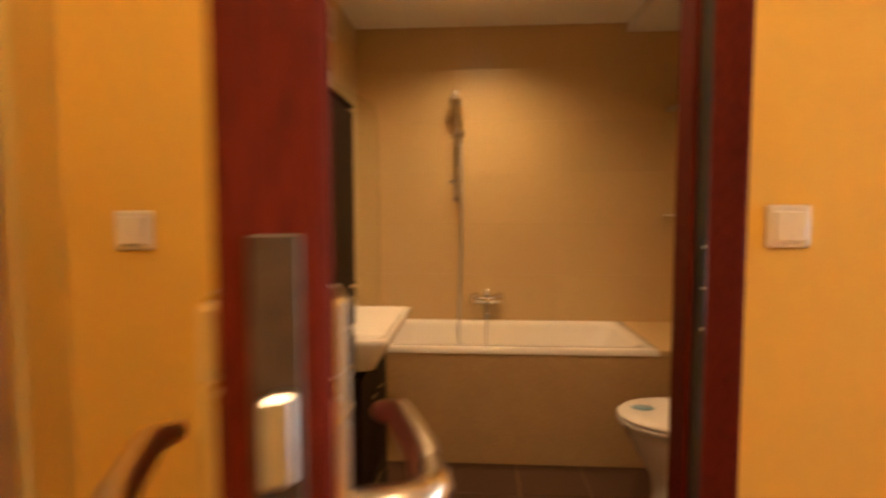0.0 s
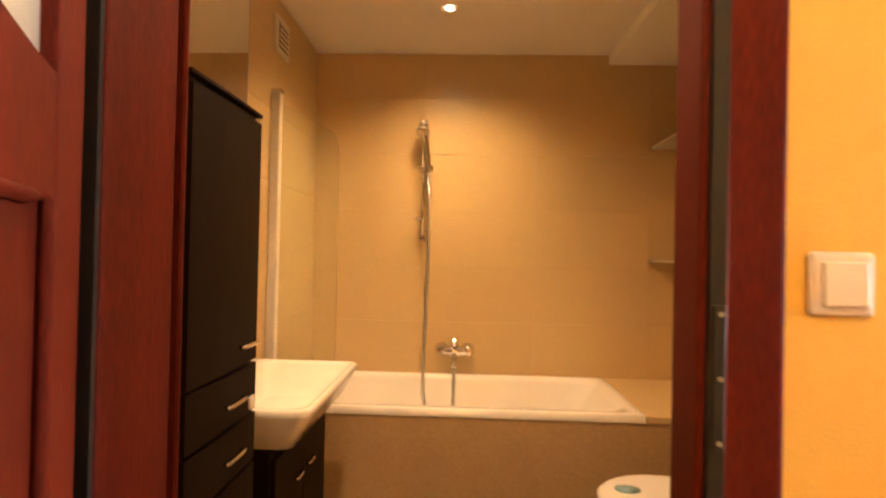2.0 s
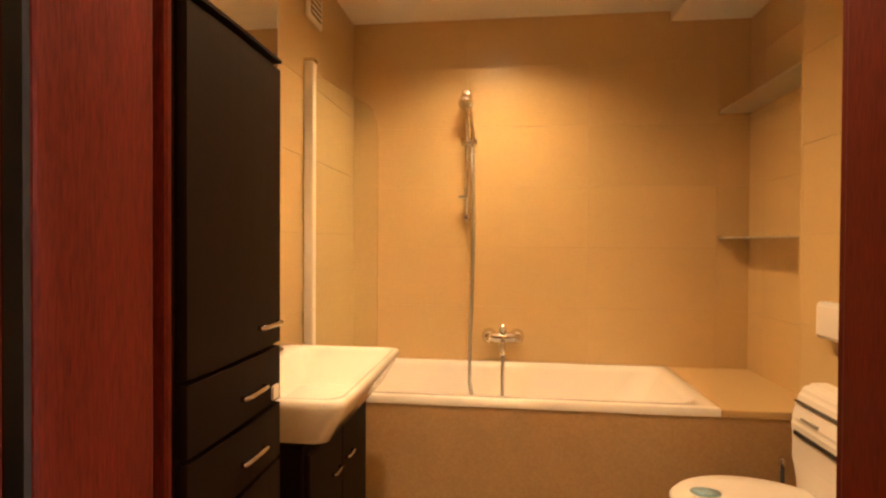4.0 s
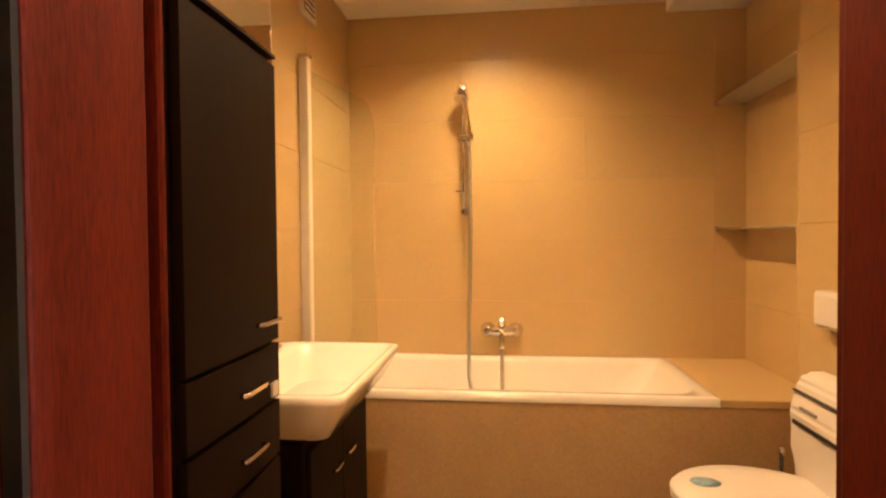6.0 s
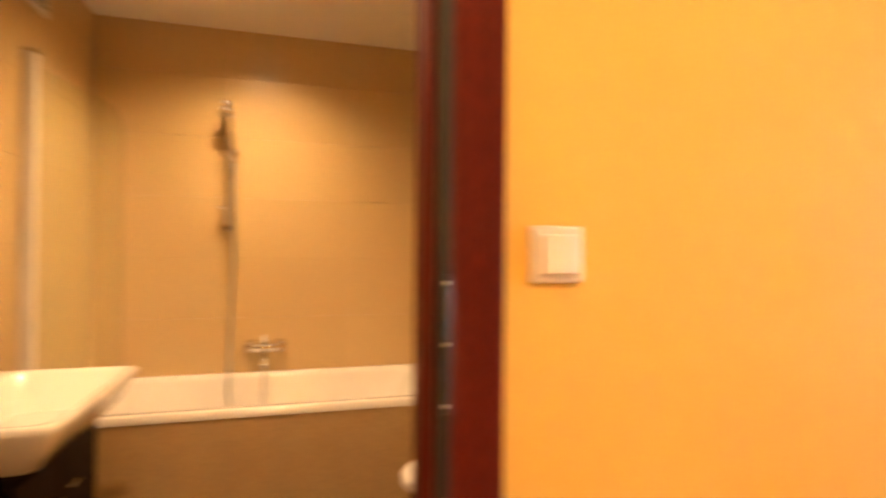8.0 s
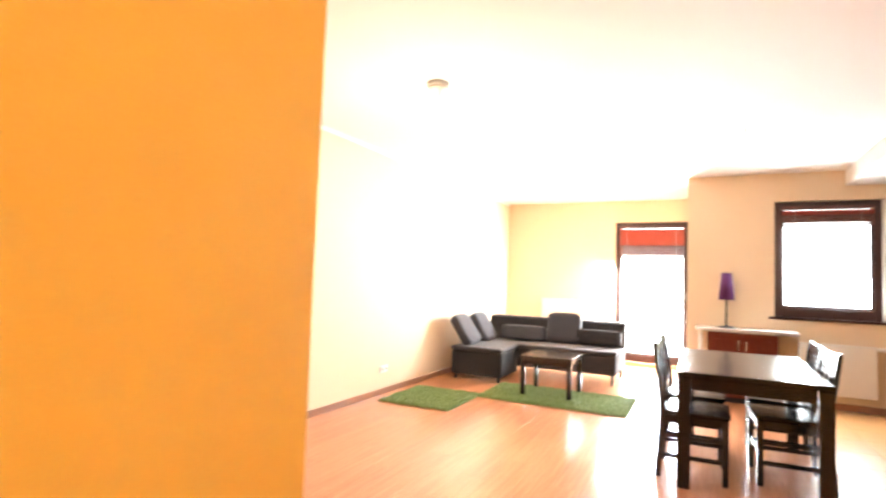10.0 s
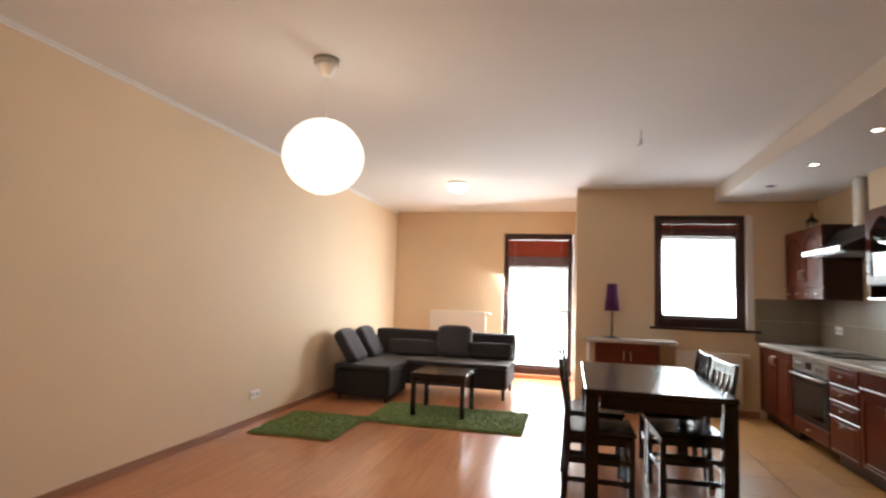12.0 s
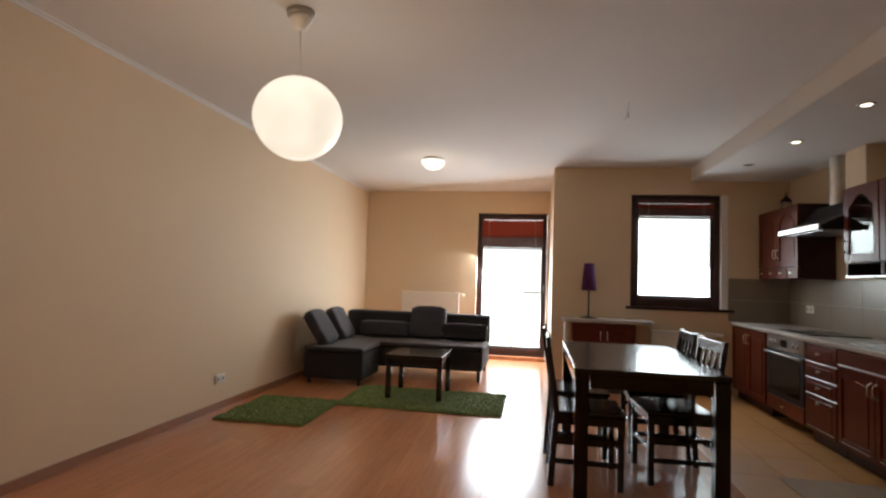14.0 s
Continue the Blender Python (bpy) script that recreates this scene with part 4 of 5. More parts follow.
def dining_chair():
    """Faces +y; the seat is centred on the origin."""
    c = thing("dining_chair", (0, 0, 0), "black wooden dining chair with slatted back", "chair", group="chairs round the table")
    w = 0.20
    bm = B(-0.21, -0.195, 0.43, 0.21, 0.215, 0.455, 0.008, 2)
    for v in bm.verts:
        if v.co.z > 0.44:
            v.co.z -= 0.012 * max(0, 1 - (v.co.x / 0.2) ** 2) * max(0, 1 - (v.co.y / 0.2) ** 2)
    part("seat", bm, BLACKWOOD, c)
    for s in (-1, 1):
        part("front_leg", B(s * w - 0.019, 0.165, 0, s * w + 0.019, 0.203, 0.43, 0.004), BLACKWOOD, c)
        bm = bmesh.new()
        prism(bm, [(-0.245, 0), (-0.205, 0), (-0.178, 0.43), (-0.19, 0.55), (-0.245, 0.90), (-0.272, 0.90), (-0.222, 0.55), (-0.216, 0.43)], "x", s * w - 0.017, s * w + 0.017)
        part("back_leg", bm, BLACKWOOD, c)
        part("side_rail", B(s * w - 0.010, -0.185, 0.375, s * w + 0.010, 0.165, 0.428, 0.002), BLACKWOOD, c)
        for z in (0.135, 0.27):
            bm = B(s * w - 0.009, -0.21, z, s * w + 0.009, 0.17, z + 0.03, 0.003)
            part("stretcher", bm, BLACKWOOD, c)
    part("front_rail", B(-w + 0.02, 0.172, 0.375, w - 0.02, 0.196, 0.428, 0.002), BLACKWOOD, c)
    part("stretcher", B(-w + 0.018, 0.178, 0.20, w - 0.018, 0.194, 0.23, 0.003), BLACKWOOD, c)
    part("stretcher", B(-w + 0.018, -0.225, 0.20, w - 0.018, -0.209, 0.23, 0.003), BLACKWOOD, c)
    part("top_rail", B(-w + 0.018, -0.262, 0.82, w - 0.018, -0.238, 0.895, 0.006, 2), BLACKWOOD, c)
    part("lower_rail", B(-w + 0.018, -0.216, 0.535, w - 0.018, -0.196, 0.575, 0.003), BLACKWOOD, c)
    for k in range(3):
        x = -0.095 + k * 0.095
        bm = bmesh.new()
        prism(bm, [(-0.213, 0.575), (-0.199, 0.575), (-0.241, 0.822), (-0.255, 0.822)], "x", x - 0.017, x + 0.017)
        part("back_slat", bm, BLACKWOOD, c)
    return c


ch = dining_chair()
ch.matrix_basis = pose(4.95, 0.06, 0, 0, 0, 180)
for x, y, a in ((5.55, 0.07, 178), (5.13, -0.50, 4), (5.72, -0.50, -1)):
    copy_thing(ch, pose(x, y, 0, 0, 0, a))

# side cabinet with lamp beside the jog
sc = thing("side_cabinet", (7.8, -0.35, 0), "low cherry-wood cabinet with rounded white top", "cabinet")
top = [(7.60, -0.82), (7.63, -0.88), (7.70, -0.92), (WX - 0.002, -0.92), (WX - 0.002, 0.11), (7.70, 0.11), (7.63, 0.08), (7.60, 0.02)]
bm = bmesh.new()
prism(bm, top, "z", 0.795, 0.832)
bmesh.ops.bevel(bm, geom=[e for e in bm.edges if abs(e.verts[0].co.z - e.verts[1].co.z) < 1e-5], offset=0.008, segments=2, affect='EDGES')
part("top", bm, WORKTOP, sc, "pale laminate top")
part("body", B(7.66, -0.72, 0.06, WX - 0.003, -0.02, 0.794, 0.003), CHERRY, sc)
part("support_post", tube(bmesh.new(), [(7.68, 0.05, 0), (7.68, 0.05, 0.794)], 0.022, 14), RADWHITE, sc)
part("plinth", B(7.70, -0.70, 0, WX - 0.003, -0.04, 0.06), DARK, sc)
for y0, y1, s in ((-0.715, -0.372, 1), (-0.368, -0.025, -1)):
    d_ = part("door", B(7.640, y0, 0.07, 7.659, y1, 0.785, 0.003), CHERRY, sc)
    part("raised_field", B(7.634, y0 + 0.06, 0.14, 7.641, y1 - 0.06, 0.715, 0.004), CHERRY, d_)
    part("handle", tube(bmesh.new(), [(7.64, (y1 if s > 0 else y0) - s * 0.035, 0.60), (7.615, (y1 if s > 0 else y0) - s * 0.035, 0.62), (7.615, (y1 if s > 0 else y0) - s * 0.035, 0.68), (7.64, (y1 if s > 0 else y0) - s * 0.035, 0.70)], 0.005, 8), SATIN, d_)

tl = thing("table_lamp", (7.85, -0.217, 0.833), "table lamp with purple cone shade and dark stem", "lamp")
part("base", lathe(bmesh.new(), [(0.10, 0.0), (0.10, 0.012), (0.02, 0.022), (0.012, 0.04)], 7.85, -0.217, 0.833, 28), DARK, tl)
part("stem", tube(bmesh.new(), [(7.85, -0.217, 0.865), (7.85, -0.217, 1.20)], 0.010, 12), DARK, tl)
bm = bmesh.new()
lathe(bm, [(0.088, 1.155), (0.058, 1.475), (0.055, 1.475), (0.085, 1.155)], 7.85, -0.217, 0, 28)
part("shade", bm, PURPLE, tl)

# ---------------------------------------------------------------- ceiling lights
pd = thing("pendant_lamp", (3.99, 1.676, ZC), "round white paper pendant globe lamp, lit", "pendant lamp")
part("rose", lathe(bmesh.new(), [(0.02, -0.110), (0.035, -0.095), (0.058, -0.045), (0.060, -0.032)], 3.99, 1.690, ZC, 24), PLASTIC, pd)
part("rose_plate", lathe(bmesh.new(), [(0.060, -0.031), (0.074, -0.028), (0.076, -0.001)], 3.99, 1.690, ZC, 24), GREYLEAF, pd, "grey metal rose plate")
part("cord", tube(bmesh.new(), [(3.99, 1.690, ZC - 0.10), (3.99, 1.676, 2.30)], 0.003, 8), PLASTIC, pd)
GR = 0.232
prof = [(max(0.045, GR * math.sin(math.pi * i / 44)) * (1 + 0.010 * (-1) ** i), -GR * 0.95 * math.cos(math.pi * i / 44)) for i in range(2, 43)]
bm = lathe(bmesh.new(), prof, 3.99, 1.676, 2.067, 40)
for v in bm.verts:
    v.co += Vector((noise.noise(v.co * 9), noise.noise(v.co * 9 + Vector((5, 0, 0))), 0)) * 0.004
sh_ = part("shade", bm, LAMPGLOW, pd, "glowing ribbed paper globe")
sh_.visible_shadow = False

pf = thing("flush_ceiling_lamp", (7.47, 1.64, ZC), "small opal flush ceiling lamp with metal rim, lit", "ceiling lamp")
part("rim", lathe(bmesh.new(), [(0.10, -0.03), (0.118, -0.026), (0.12, -0.001)], 7.47, 1.64, ZC, 30), STEEL, pf)
part("diffuser", lathe(bmesh.new(), [(0.03, -0.125), (0.085, -0.112), (0.125, -0.075), (0.138, -0.031)], 7.47, 1.64, ZC, 30), PLAFGLOW, pf).visible_shadow = False

for x, y, on in ((5.263, -1.738, 1), (6.219, -1.732, 1), (7.105, -1.687, 0)):
    sp = thing("kitchen_spotlight", (x, y, 2.488), "recessed kitchen spotlight, lit" if on else "recessed kitchen spotlight, switched off", "spotlight", group="kitchen spotlights")
    part("rim", lathe(bmesh.new(), [(0.036, -0.004), (0.050, -0.006), (0.055, -0.001)], x, y, 2.488, 24), STEEL, sp)
    part("bulb", lathe(bmesh.new(), [(0.010, -0.008), (0.030, -0.007), (0.035, -0.0045)], x, y, 2.488, 20), BULBGLOW if on else DARK, sp)
wr = thing("ceiling_wire", (5.62, -0.28, ZC), "bare white lamp wire hanging from the ceiling", "wire")
part("wire", tube(bmesh.new(), [(5.62, -0.28, ZC), (5.62, -0.275, ZC - 0.08), (5.615, -0.262, ZC - 0.13), (5.61, -0.24, ZC - 0.135)], 0.004, 8), PLASTIC, wr)
part("tip", tube(bmesh.new(), [(5.62, -0.276, ZC - 0.07), (5.62, -0.285, ZC - 0.12)], 0.004, 8), GREYLEAF, wr)


# ---------------------------------------------------------------- kitchen
KF = -1.862      # front of the base units
CT0, CT1 = 0.815, 0.853


def panel_front(x0, x1, z0, z1, y, parent, name="door", bow=0.0, glass=False, rail=0.055):
    """A framed front facing +y whose field is raised, or a glass pane, with a bowed top rail."""
    d_ = part(name, B(x0, y, z0, x0 + rail, y + 0.02, z1, 0.003), CHERRY, parent)
    part("stile", B(x1 - rail, y, z0, x1, y + 0.02, z1, 0.003), CHERRY, d_)
    part("bottom_rail", B(x0 + rail, y + 0.001, z0, x1 - rail, y + 0.019, z0 + rail, 0.002), CHERRY, d_)
    line = [(x0 + rail + px, z1 - rail - bow + pz) for px, pz in arch(x1 - x0 - 2 * rail, bow, 12)]
    part("top_rail", prism(bmesh.new(), line + [(x1 - rail, z1), (x0 + rail, z1)], "y", y + 0.001, y + 0.019), CHERRY, d_)
    field = [(x0 + rail - 0.002, z0 + rail - 0.002), (x1 - rail + 0.002, z0 + rail - 0.002)] + line[::-1]
    if glass:
        p = part("pane", prism(bmesh.new(), field, "y", y + 0.007, y + 0.011), GLASS, d_)
        p.visible_shadow = False
    else:
        part("panel", prism(bmesh.new(), field, "y", y + 0.004, y + 0.010), CHERRY, d_)
        ins = [(x0 + rail + 0.025, z0 + rail + 0.025), (x1 - rail - 0.025, z0 + rail + 0.025)] + [(min(max(a, x0 + rail + 0.025), x1 - rail - 0.025), b - 0.025) for a, b in line[::-1]]
        part("raised_field", prism(bmesh.new(), ins, "y", y + 0.009, y + 0.017), CHERRY, d_)
    return d_


def bow_handle(x, y, z, parent):
    part("handle", tube(bmesh.new(), [(x, y, z - 0.05), (x, y + 0.025, z - 0.035), (x, y + 0.028, z), (x, y + 0.025, z + 0.035), (x, y, z + 0.05)], [0.007, 0.005, 0.006, 0.005, 0.007], 8), SATIN, parent, "satin bow handle")


def knob(x, y, z, parent):
    part("knob", tube(bmesh.new(), [(x, y, z), (x, y + 0.012, z), (x, y + 0.024, z)], [0.006, 0.007, 0.014], 12), SATIN, parent, "satin round knob")


def base_unit(x0, x1, label):
    u = thing("base_cabinet", ((x0 + x1) / 2, -2.15, 0), label, "cabinet", group="kitchen base units")
    part("carcass", B(x0 + 0.001, KY + 0.003, 0.10, x1 - 0.001, KF - 0.002, CT0 - 0.001), CHERRY, u)
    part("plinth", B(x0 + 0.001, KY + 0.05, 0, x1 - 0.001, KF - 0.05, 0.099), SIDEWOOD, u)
    return u


u = base_unit(7.115, 8.018, "cherry-wood base cabinet with two doors under the worktop")
for x0, x1, hx in ((7.12, 7.56, 7.525), (7.565, 8.01, 7.60)):
    d_ = panel_front(x0, x1, 0.11, 0.805, KF - 0.001, u, bow=0.02)
    bow_handle(hx, KF + 0.02, 0.70, d_)
u = base_unit(5.855, 6.335, "cherry-wood drawer unit with four drawers and pale edges")
for z0, z1 in ((0.665, 0.805), (0.535, 0.655), (0.405, 0.525), (0.11, 0.395)):
    d_ = part("drawer_front", B(5.86, KF - 0.001, z0, 6.33, KF + 0.019, z1, 0.004, 2), CHERRY, u)
    part("top_edge", B(5.862, KF + 0.001, z1 + 0.0005, 6.328, KF + 0.0215, z1 + 0.0075, 0.002), STEEL, d_, "bright metal grip strip")
    part("raised_field", B(5.92, KF + 0.018, z0 + 0.03, 6.27, KF + 0.023, z1 - 0.03, 0.003), CHERRY, d_)
    knob(6.095, KF + 0.022, (z0 + z1) / 2 if z1 < 0.9 and z0 > 0.3 else 0.345, d_)
part("bottom_strip", B(5.90, KF + 0.0195, 0.135, 6.29, KF + 0.0245, 0.142), STEEL, u, "thin bright strip")
for x0, x1 in ((4.955, 5.85), (4.05, 4.95), (3.15, 4.045)):
    u = base_unit(x0, x1, "cherry-wood base cabinet with arched panel doors")
    m_ = (x0 + x1) / 2
    d0 = part("fascia", B(x0 + 0.005, KF - 0.001, 0.70, x1 - 0.005, KF + 0.019, 0.805, 0.004), CHERRY, u)
    part("edge", B(x0 + 0.007, KF + 0.001, 0.690, x1 - 0.007, KF + 0.0215, 0.6985, 0.002), STEEL, u, "bright metal grip strip")
    for a, b, hx in ((x0 + 0.005, m_ - 0.002, m_ - 0.03), (m_ + 0.002, x1 - 0.005, m_ + 0.03)):
        d_ = panel_front(a, b, 0.11, 0.685, KF - 0.001, u, bow=0.03)
        bow_handle(hx, KF + 0.02, 0.58, d_)
        part("strip", B(a + 0.05, KF + 0.0195, 0.135, b - 0.05, KF + 0.0235, 0.142), STEEL, d_)

ov = thing("oven", (6.725, -2.1, 0), "built-in oven with steel panel and dark glass door", "oven")
part("housing", B(6.337, KY + 0.003, 0.10, 7.113, KF - 0.004, CT0 - 0.001), DARK, ov)
cp = part("control_panel", B(6.36, KF - 0.003, 0.685, 7.09, KF + 0.016, 0.808, 0.004, 2), STEEL, ov)
part("display", B(6.665, KF + 0.0165, 0.715, 6.785, KF + 0.019, 0.775), BLACKGLASS, cp)
for x in (6.46, 6.54, 6.91, 6.99):
    part("dial", tube(bmesh.new(), [(x, KF + 0.016, 0.745), (x, KF + 0.036, 0.745)], [0.020, 0.018], 16), STEEL, cp)
dd = part("door", B(6.36, KF - 0.003, 0.245, 7.09, KF + 0.016, 0.675, 0.004, 2), DARK, ov)
part("window", B(6.43, KF + 0.0165, 0.30, 7.02, KF + 0.0195, 0.60), BLACKGLASS, dd, "dark oven glass")
part("handle", tube(bmesh.new(), [(6.40, KF + 0.016, 0.645), (6.41, KF + 0.05, 0.65), (6.72, KF + 0.056, 0.65), (7.04, KF + 0.05, 0.65), (7.05, KF + 0.016, 0.645)], 0.011, 12), STEEL, dd, "steel bar handle")
dw = part("warming_drawer", B(6.36, KF - 0.003, 0.11, 7.09, KF + 0.016, 0.237, 0.004), CHERRY, ov, "cherry-wood drawer")
knob(6.725, KF + 0.017, 0.175, dw)

bm = B(3.15, KY + 0.011, CT0, WX - 0.012, KF + 0.038, CT1, 0.010, 3)
wt = solid("kitchen_worktop", bm, WORKTOP, "grey-beige laminate worktop with bright front edge", "worktop")
hob = thing("hob", (6.72, -2.15, CT1), "black glass cooking hob set in the worktop", "hob")
part("glass", B(6.42, -2.40, CT1 + 0.0005, 7.02, -1.92, CT1 + 0.009, 0.003), BLACKGLASS, hob)
for x, y, r in ((6.57, -2.04, 0.09), (6.87, -2.04, 0.075), (6.57, -2.27, 0.075), (6.87, -2.27, 0.09)):
    part("zone", lathe(bmesh.new(), [(r, 0), (r, 0.0008), (r - 0.003, 0.0009)], x, y, CT1 + 0.0092, 28), DARK, hob)
sk = thing("kitchen_sink", (5.4, -2.15, CT1), "inset steel kitchen sink beside the drawers", "sink")
part("rim", B(5.05, -2.38, CT1 + 0.0005, 5.85, -1.92, CT1 + 0.006, 0.003), STEEL, sk)
# no real hollow: a thin black sheet paints in the shade of the bowl
part("bowl", B(5.12, -2.33, CT1 + 0.0062, 5.50, -1.97, CT1 + 0.0075), DARK, sk)
part("tap", tube(bmesh.new(), [(5.45, -2.35, CT1), (5.45, -2.35, CT1 + 0.2), (5.45, -2.31, CT1 + 0.24), (5.45, -2.22, CT1 + 0.24), (5.45, -2.19, CT1 + 0.2)], 0.012, 12), CHROME, sk)


def wall_unit(x0, x1, z0, z1, label):
    u = thing("wall_cabinet", ((x0 + x1) / 2, -2.3, z0), label, "cabinet", group="kitchen wall units")
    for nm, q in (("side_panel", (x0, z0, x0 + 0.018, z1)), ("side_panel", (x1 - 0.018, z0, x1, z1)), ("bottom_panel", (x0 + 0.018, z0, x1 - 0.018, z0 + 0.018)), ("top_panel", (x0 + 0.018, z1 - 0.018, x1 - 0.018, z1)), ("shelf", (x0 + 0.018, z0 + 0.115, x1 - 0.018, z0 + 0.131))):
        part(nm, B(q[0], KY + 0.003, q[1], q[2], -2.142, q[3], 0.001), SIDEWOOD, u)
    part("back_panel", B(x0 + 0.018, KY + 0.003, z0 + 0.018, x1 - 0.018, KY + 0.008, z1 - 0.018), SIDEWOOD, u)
    return u


ZA, ZB = 1.355, 2.095
u = wall_unit(7.075, 8.005, ZA, ZB, "cherry-wood wall cabinet with arched doors and small drawers")
for x0, x1, hx in ((7.08, 7.535, 7.50), (7.54, 8.0, 7.575)):
    d_ = panel_front(x0, x1, ZA + 0.125, ZB, -2.14, u, bow=0.09, rail=0.06)
    bow_handle(hx, -2.12, ZA + 0.26, d_)
for k in range(4):
    x0 = 7.08 + k * 0.23
    d_ = part("small_drawer", B(x0 + 0.003, -2.14, ZA + 0.002, x0 + 0.227, -2.121, ZA + 0.115, 0.006, 2), CHERRY, u)
    knob(x0 + 0.115, -2.12, ZA + 0.058, d_)
for x0, x1, hx in ((5.825, 6.29, 6.255), (5.36, 5.82, 5.40), (4.80, 5.355, 4.84)):
    u = wall_unit(x0, x1, ZA, ZB, "cherry-wood wall cabinet with arched glass door and open niche")
    d_ = panel_front(x0 + 0.003, x1 - 0.003, ZA + 0.125, ZB, -2.14, u, bow=0.10, glass=True, rail=0.07)
    bow_handle(hx, -2.12, ZA + 0.26, d_)
    part("niche_edge", B(x0 + 0.001, -2.141, ZA, x1 - 0.001, -2.128, ZA + 0.018), STEEL, u, "pale front edge")

hd_ = thing("cooker_hood", (6.68, -2.2, 1.76), "slanted steel cooker hood between the wall cabinets", "cooker hood")
bm = bmesh.new()
prism(bm, [(KY + 0.012, 1.765), (-1.96, 1.765), (-1.96, 1.80), (-2.16, 1.90), (-2.25, 2.03), (KY + 0.012, 2.03)], "x", 6.30, 7.065)
part("canopy", bm, DARK, hd_, "dark sloped canopy")
part("front_strip", B(6.302, -1.959, 1.765, 7.063, -1.938, 1.812, 0.004, 2), STEEL, hd_, "bright steel front strip")
part("filter", B(6.36, -2.38, 1.758, 7.0, -2.0, 1.7645), STEEL, hd_)
for k in range(3):
    part("button", tube(bmesh.new(), [(6.62 + k * 0.05, -1.938, 1.79), (6.62 + k * 0.05, -1.933, 1.79)], 0.008, 10), DARK, hd_)
dp = thing("exhaust_duct", (6.77, -2.32, 2.03), "crinkled aluminium exhaust duct rising from the hood", "duct")
bm = bmesh.new()
pts, rs = [], []
for k in range(46):
    z = 2.031 + k * 0.01
    pts.append((6.77, -2.32, min(z, 2.487)))
    rs.append(0.058 + (0.005 if k % 2 else 0))
part("pipe", tube(bm, pts, rs, 20), FOIL, dp)
part("duct_box", B(6.30, KY + 0.012, 2.10, 6.60, -2.30, 2.486, 0.003), CREAM, dp, "cream boxed chimney section")

ln = thing("lantern", (7.72, -2.29, ZB), "small black metal lantern on top of the wall cabinet", "lantern")
part("base", lathe(bmesh.new(), [(0.055, 0), (0.058, 0.012), (0.045, 0.022)], 7.72, -2.29, ZB, 6), DARK, ln)
for k in range(6):
    a = k * math.tau / 6
    part("bar", tube(bmesh.new(), [(7.72 + 0.044 * math.cos(a), -2.29 + 0.044 * math.sin(a), ZB + 0.02), (7.72 + 0.044 * math.cos(a), -2.29 + 0.044 * math.sin(a), ZB + 0.11)], 0.004, 6), DARK, ln)
part("glass", lathe(bmesh.new(), [(0.038, 0.022), (0.038, 0.108)], 7.72, -2.29, ZB, 6), FROST, ln)
part("roof", lathe(bmesh.new(), [(0.062, 0.11), (0.055, 0.125), (0.03, 0.155), (0.016, 0.165), (0.014, 0.18)], 7.72, -2.29, ZB, 12), DARK, ln)
tor = [(7.72 + 0.022 * math.cos(k * math.tau / 14), -2.29, ZB + 0.198 + 0.022 * math.sin(k * math.tau / 14)) for k in range(15)]
part("ring", tube(bmesh.new(), tor, 0.004, 6), DARK, ln)

km = thing("kitchen_mat", (4.9, -1.45, 0), "flat beige-grey mat on the kitchen tiles", "mat")
part("cloth", B(4.35, -1.78, 0.0005, 5.27, -1.20, 0.010, 0.004), MATCLOTH, km)


# ---------------------------------------------------------------- tiles and boards, piece by piece
def lay(parent, name, material, origin, u, v, n, cu, cv, thick, gap, ulen, vlen, stagger=0.0, skip=None):
    """Lays pieces cu x cv with a gap over ulen x vlen; u, v, n are the directions along, across and out. Alike pieces share a mesh."""
    u, v, n, origin = Vector(u), Vector(v), Vector(n), Vector(origin)
    rot = Matrix((u, v, n)).transposed().to_4x4()
    cache = {}
    inv = parent.matrix_basis.inverted()
    r = 0
    b = 0.0
    while b < vlen - 0.01:
        h = min(cv, vlen - b)
        a = -(stagger * r % 1.0) * cu
        while a < ulen - 0.01:
            a0, a1 = max(a, 0.0), min(a + cu, ulen)
            w = a1 - a0
            if w > 0.02 and not (skip and skip(a0, a1, b, b + h)):
                key = (round(w, 3), round(h, 3))
                if key not in cache:
                    bm = bmesh.new()
                    e = 0.0003 if name == "board" else 0.0008
                    x0, x1, y0, y1 = gap / 2, w - gap / 2, gap / 2, h - gap / 2
                    lo = [bm.verts.new(p) for p in ((x0, y0, 0), (x1, y0, 0), (x1, y1, 0), (x0, y1, 0))]
                    mi = [bm.verts.new(p) for p in ((x0, y0, thick - e), (x1, y0, thick - e), (x1, y1, thick - e), (x0, y1, thick - e))]
                    hi = [bm.verts.new(p) for p in ((x0 + e, y0 + e, thick), (x1 - e, y0 + e, thick), (x1 - e, y1 - e, thick), (x0 + e, y1 - e, thick))]
                    for A, C in ((lo, mi), (mi, hi)):
                        for k in range(4):
                            bm.faces.new((A[k], A[(k + 1) % 4], C[(k + 1) % 4], C[k]))
                    bm.faces.new(hi)
                    me = bpy.data.meshes.new(name)
                    bm.to_mesh(me)
                    bm.free()
                    me.materials.append(material)
                    cache[key] = me
                ob = new(name, cache[key])
                ob.parent = parent
                ob.matrix_basis = inv @ Matrix.Translation(origin + u * a0 + v * b) @ rot
            a += cu
        b += cv
        r += 1


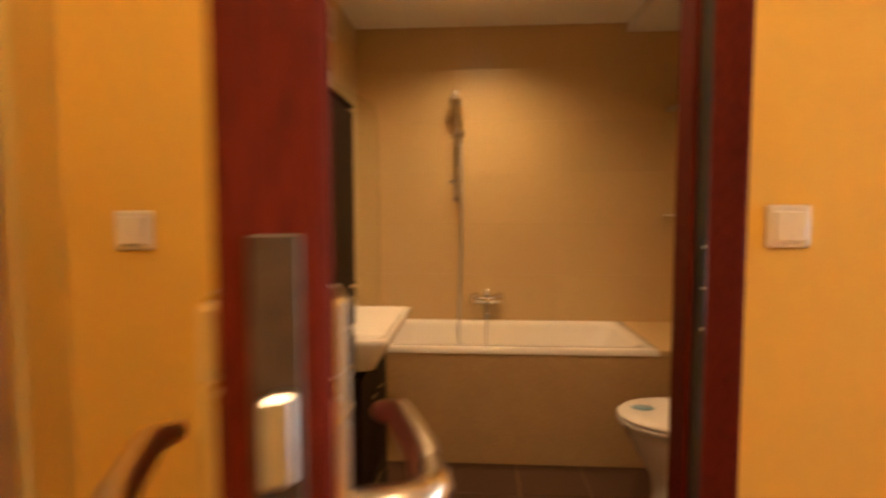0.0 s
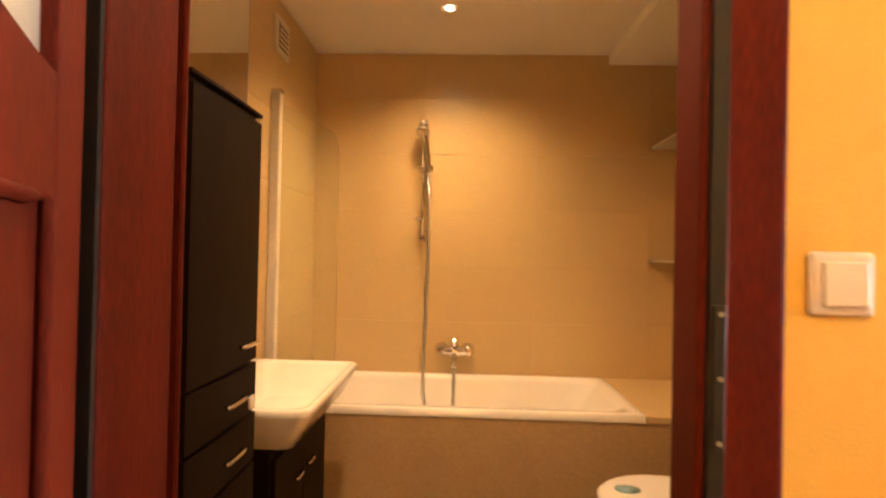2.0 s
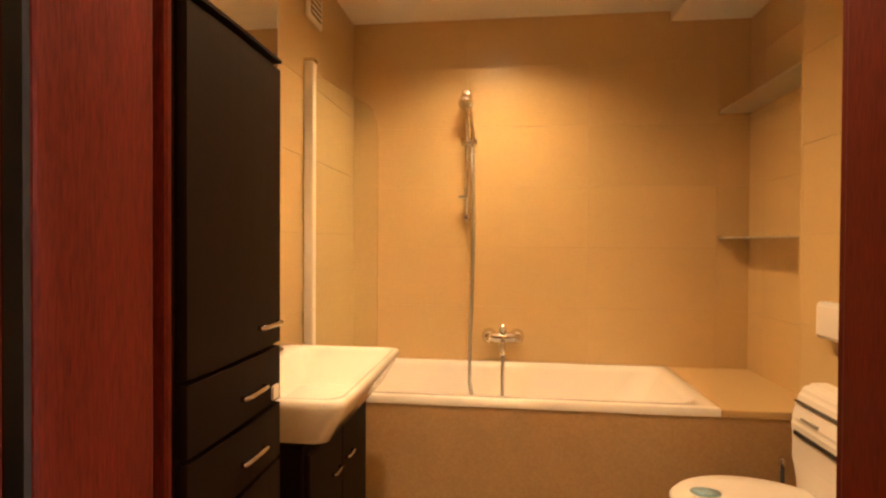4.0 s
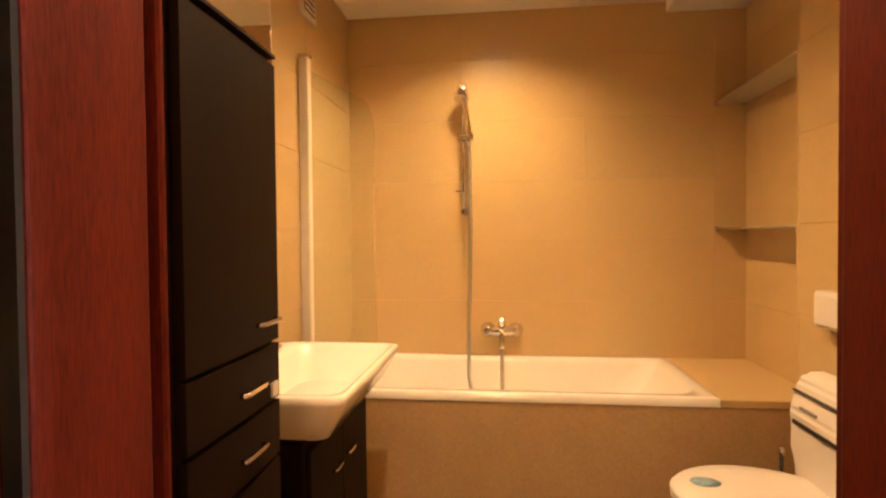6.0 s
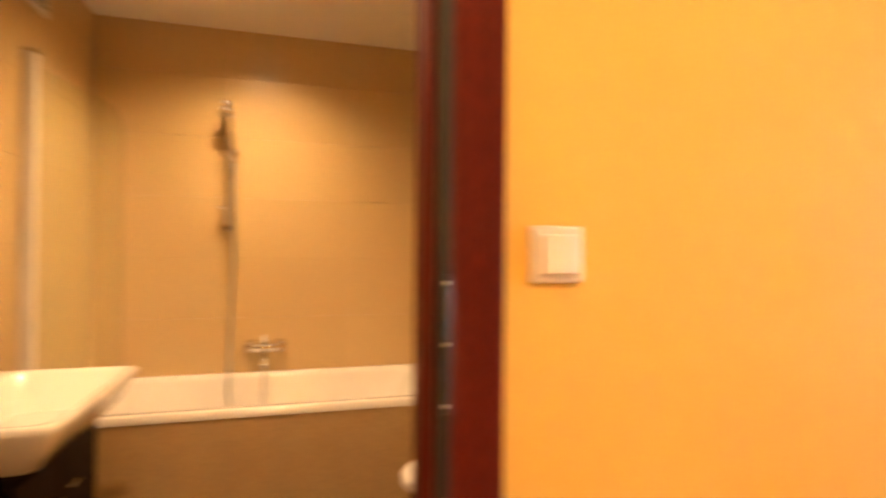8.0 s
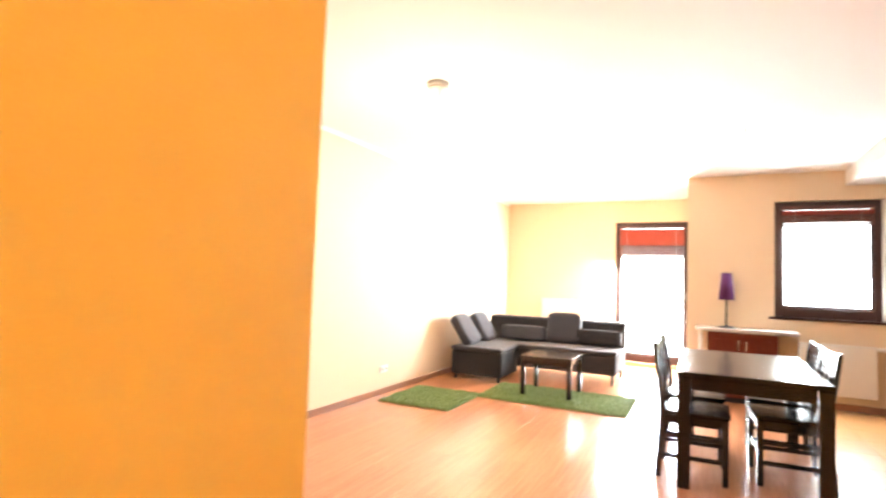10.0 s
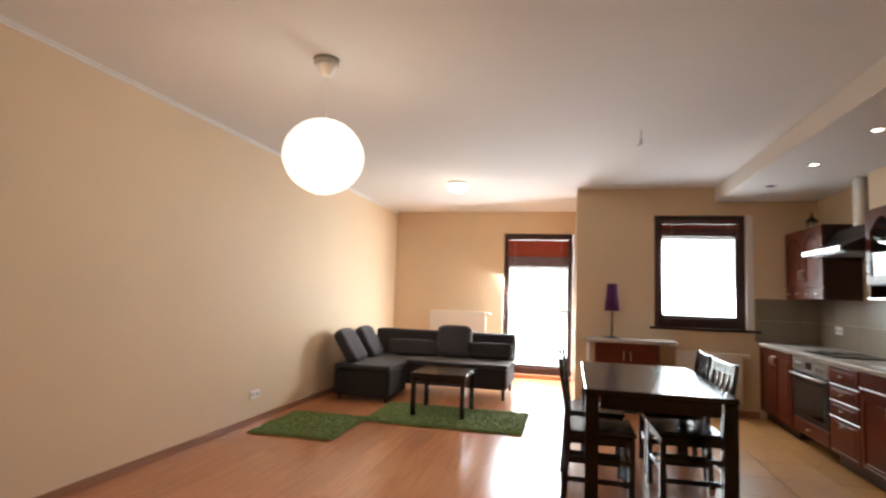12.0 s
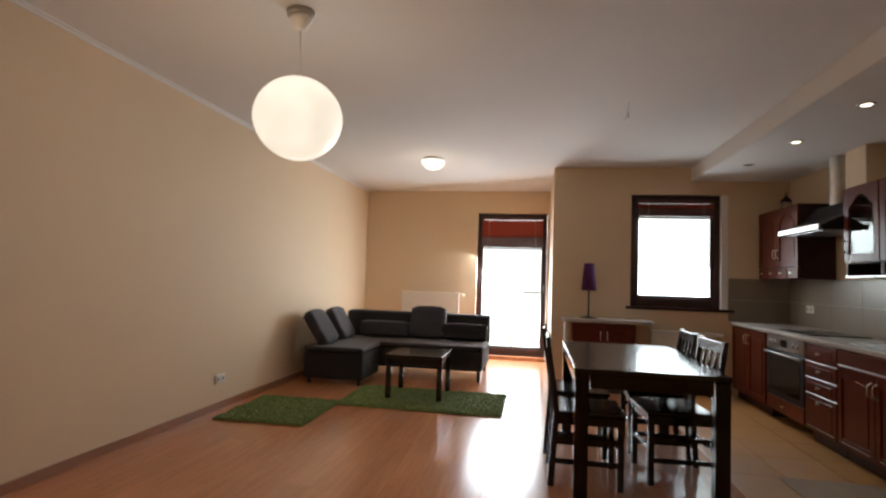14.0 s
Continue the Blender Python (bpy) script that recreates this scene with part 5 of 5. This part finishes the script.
O = bpy.data.objects
TH, TWD = 0.325, 0.65
lay(O["wall_bath_back"], "tile", TILE, (BX0, BY1, 0.265), (1, 0, 0), (0, 0, 1), (0, -1, 0), TWD, TH, 0.010, 0.0011, BX1 - BX0, BZ - 0.265)
lay(O["wall_bath_left"], "tile", TILE, (BX0, BY1 - 0.010, 0.0), (0, -1, 0), (0, 0, 1), (1, 0, 0), TWD, TH, 0.009, 0.0011, BY1 - YJ - 0.01, BZ)
lay(O["wall_bath_right"], "tile", TILE, (NX, 0.80, 0.0), (0, 1, 0), (0, 0, 1), (-1, 0, 0), TWD, TH, 0.009, 0.0011, 2.12 - 0.80, BZ)
lay(O["wall_bath_niche"], "tile", TILE, (BX1, 2.12, 0.265), (0, 1, 0), (0, 0, 1), (-1, 0, 0), TWD, TH, 0.009, 0.0011, BY1 - 2.13, BZ - 0.265)
lay(O["wall_bath_return"], "tile", TILE, (NX, 2.12, 0.0), (1, 0, 0), (0, 0, 1), (0, 1, 0), TWD, TH, 0.009, 0.0011, BX1 - NX - 0.01, BZ)
lay(apron, "tile", TILE, (TX0, 2.210, 0.0), (1, 0, 0), (0, 0, 1), (0, -1, 0), TWD, 0.291, 0.009, 0.0011, NX - TX0 - 0.011, 0.582)
lay(O["floor_bath"], "tile", FLOORTILE, (BX0, YJ, -0.006), (1, 0, 0), (0, 1, 0), (0, 0, 1), 0.33, 0.33, 0.006, 0.004, BX1 - BX0, 2.210 - YJ)
YT = -0.86       # seam between boards and kitchen tiles
lay(O["floor"], "board", LAMINATE, (1.55, YT, -0.010), (1, 0, 0), (0, 1, 0), (0, 0, 1), 1.285, 0.193, 0.010, 0.0007, LX - 1.55, LY - YT, 0.37,
    skip=lambda a0, a1, b0, b1: a0 + 1.55 > WX + 0.2 and YT + b1 < JY - 0.05)
lay(O["floor"], "board", LAMINATE, (-0.70, HY0, -0.010), (1, 0, 0), (0, 1, 0), (0, 0, 1), 1.125, 0.203, 0.010, 0.0007, 2.25, YW - HY0, 0.37)
lay(O["floor"], "tile", KTILE, (2.6, KY, -0.010), (1, 0, 0), (0, 1, 0), (0, 0, 1), 0.45, 0.40, 0.009, 0.005, WX - 2.6, YT - KY)
lay(O["wall_kitchen"], "splash_tile", SPLASH, (3.15, KY, CT1 + 0.001), (1, 0, 0), (0, 0, 1), (0, 1, 0), 0.50, 0.25, 0.010, 0.003, WX - 3.15, ZA - CT1 - 0.001)
lay(O["wall_window"], "splash_tile", SPLASH, (WX, -1.80, CT1 + 0.001), (0, -1, 0), (0, 0, 1), (-1, 0, 0), 0.50, 0.25, 0.010, 0.003, -1.80 - KY - 0.011, ZA - CT1 - 0.001)
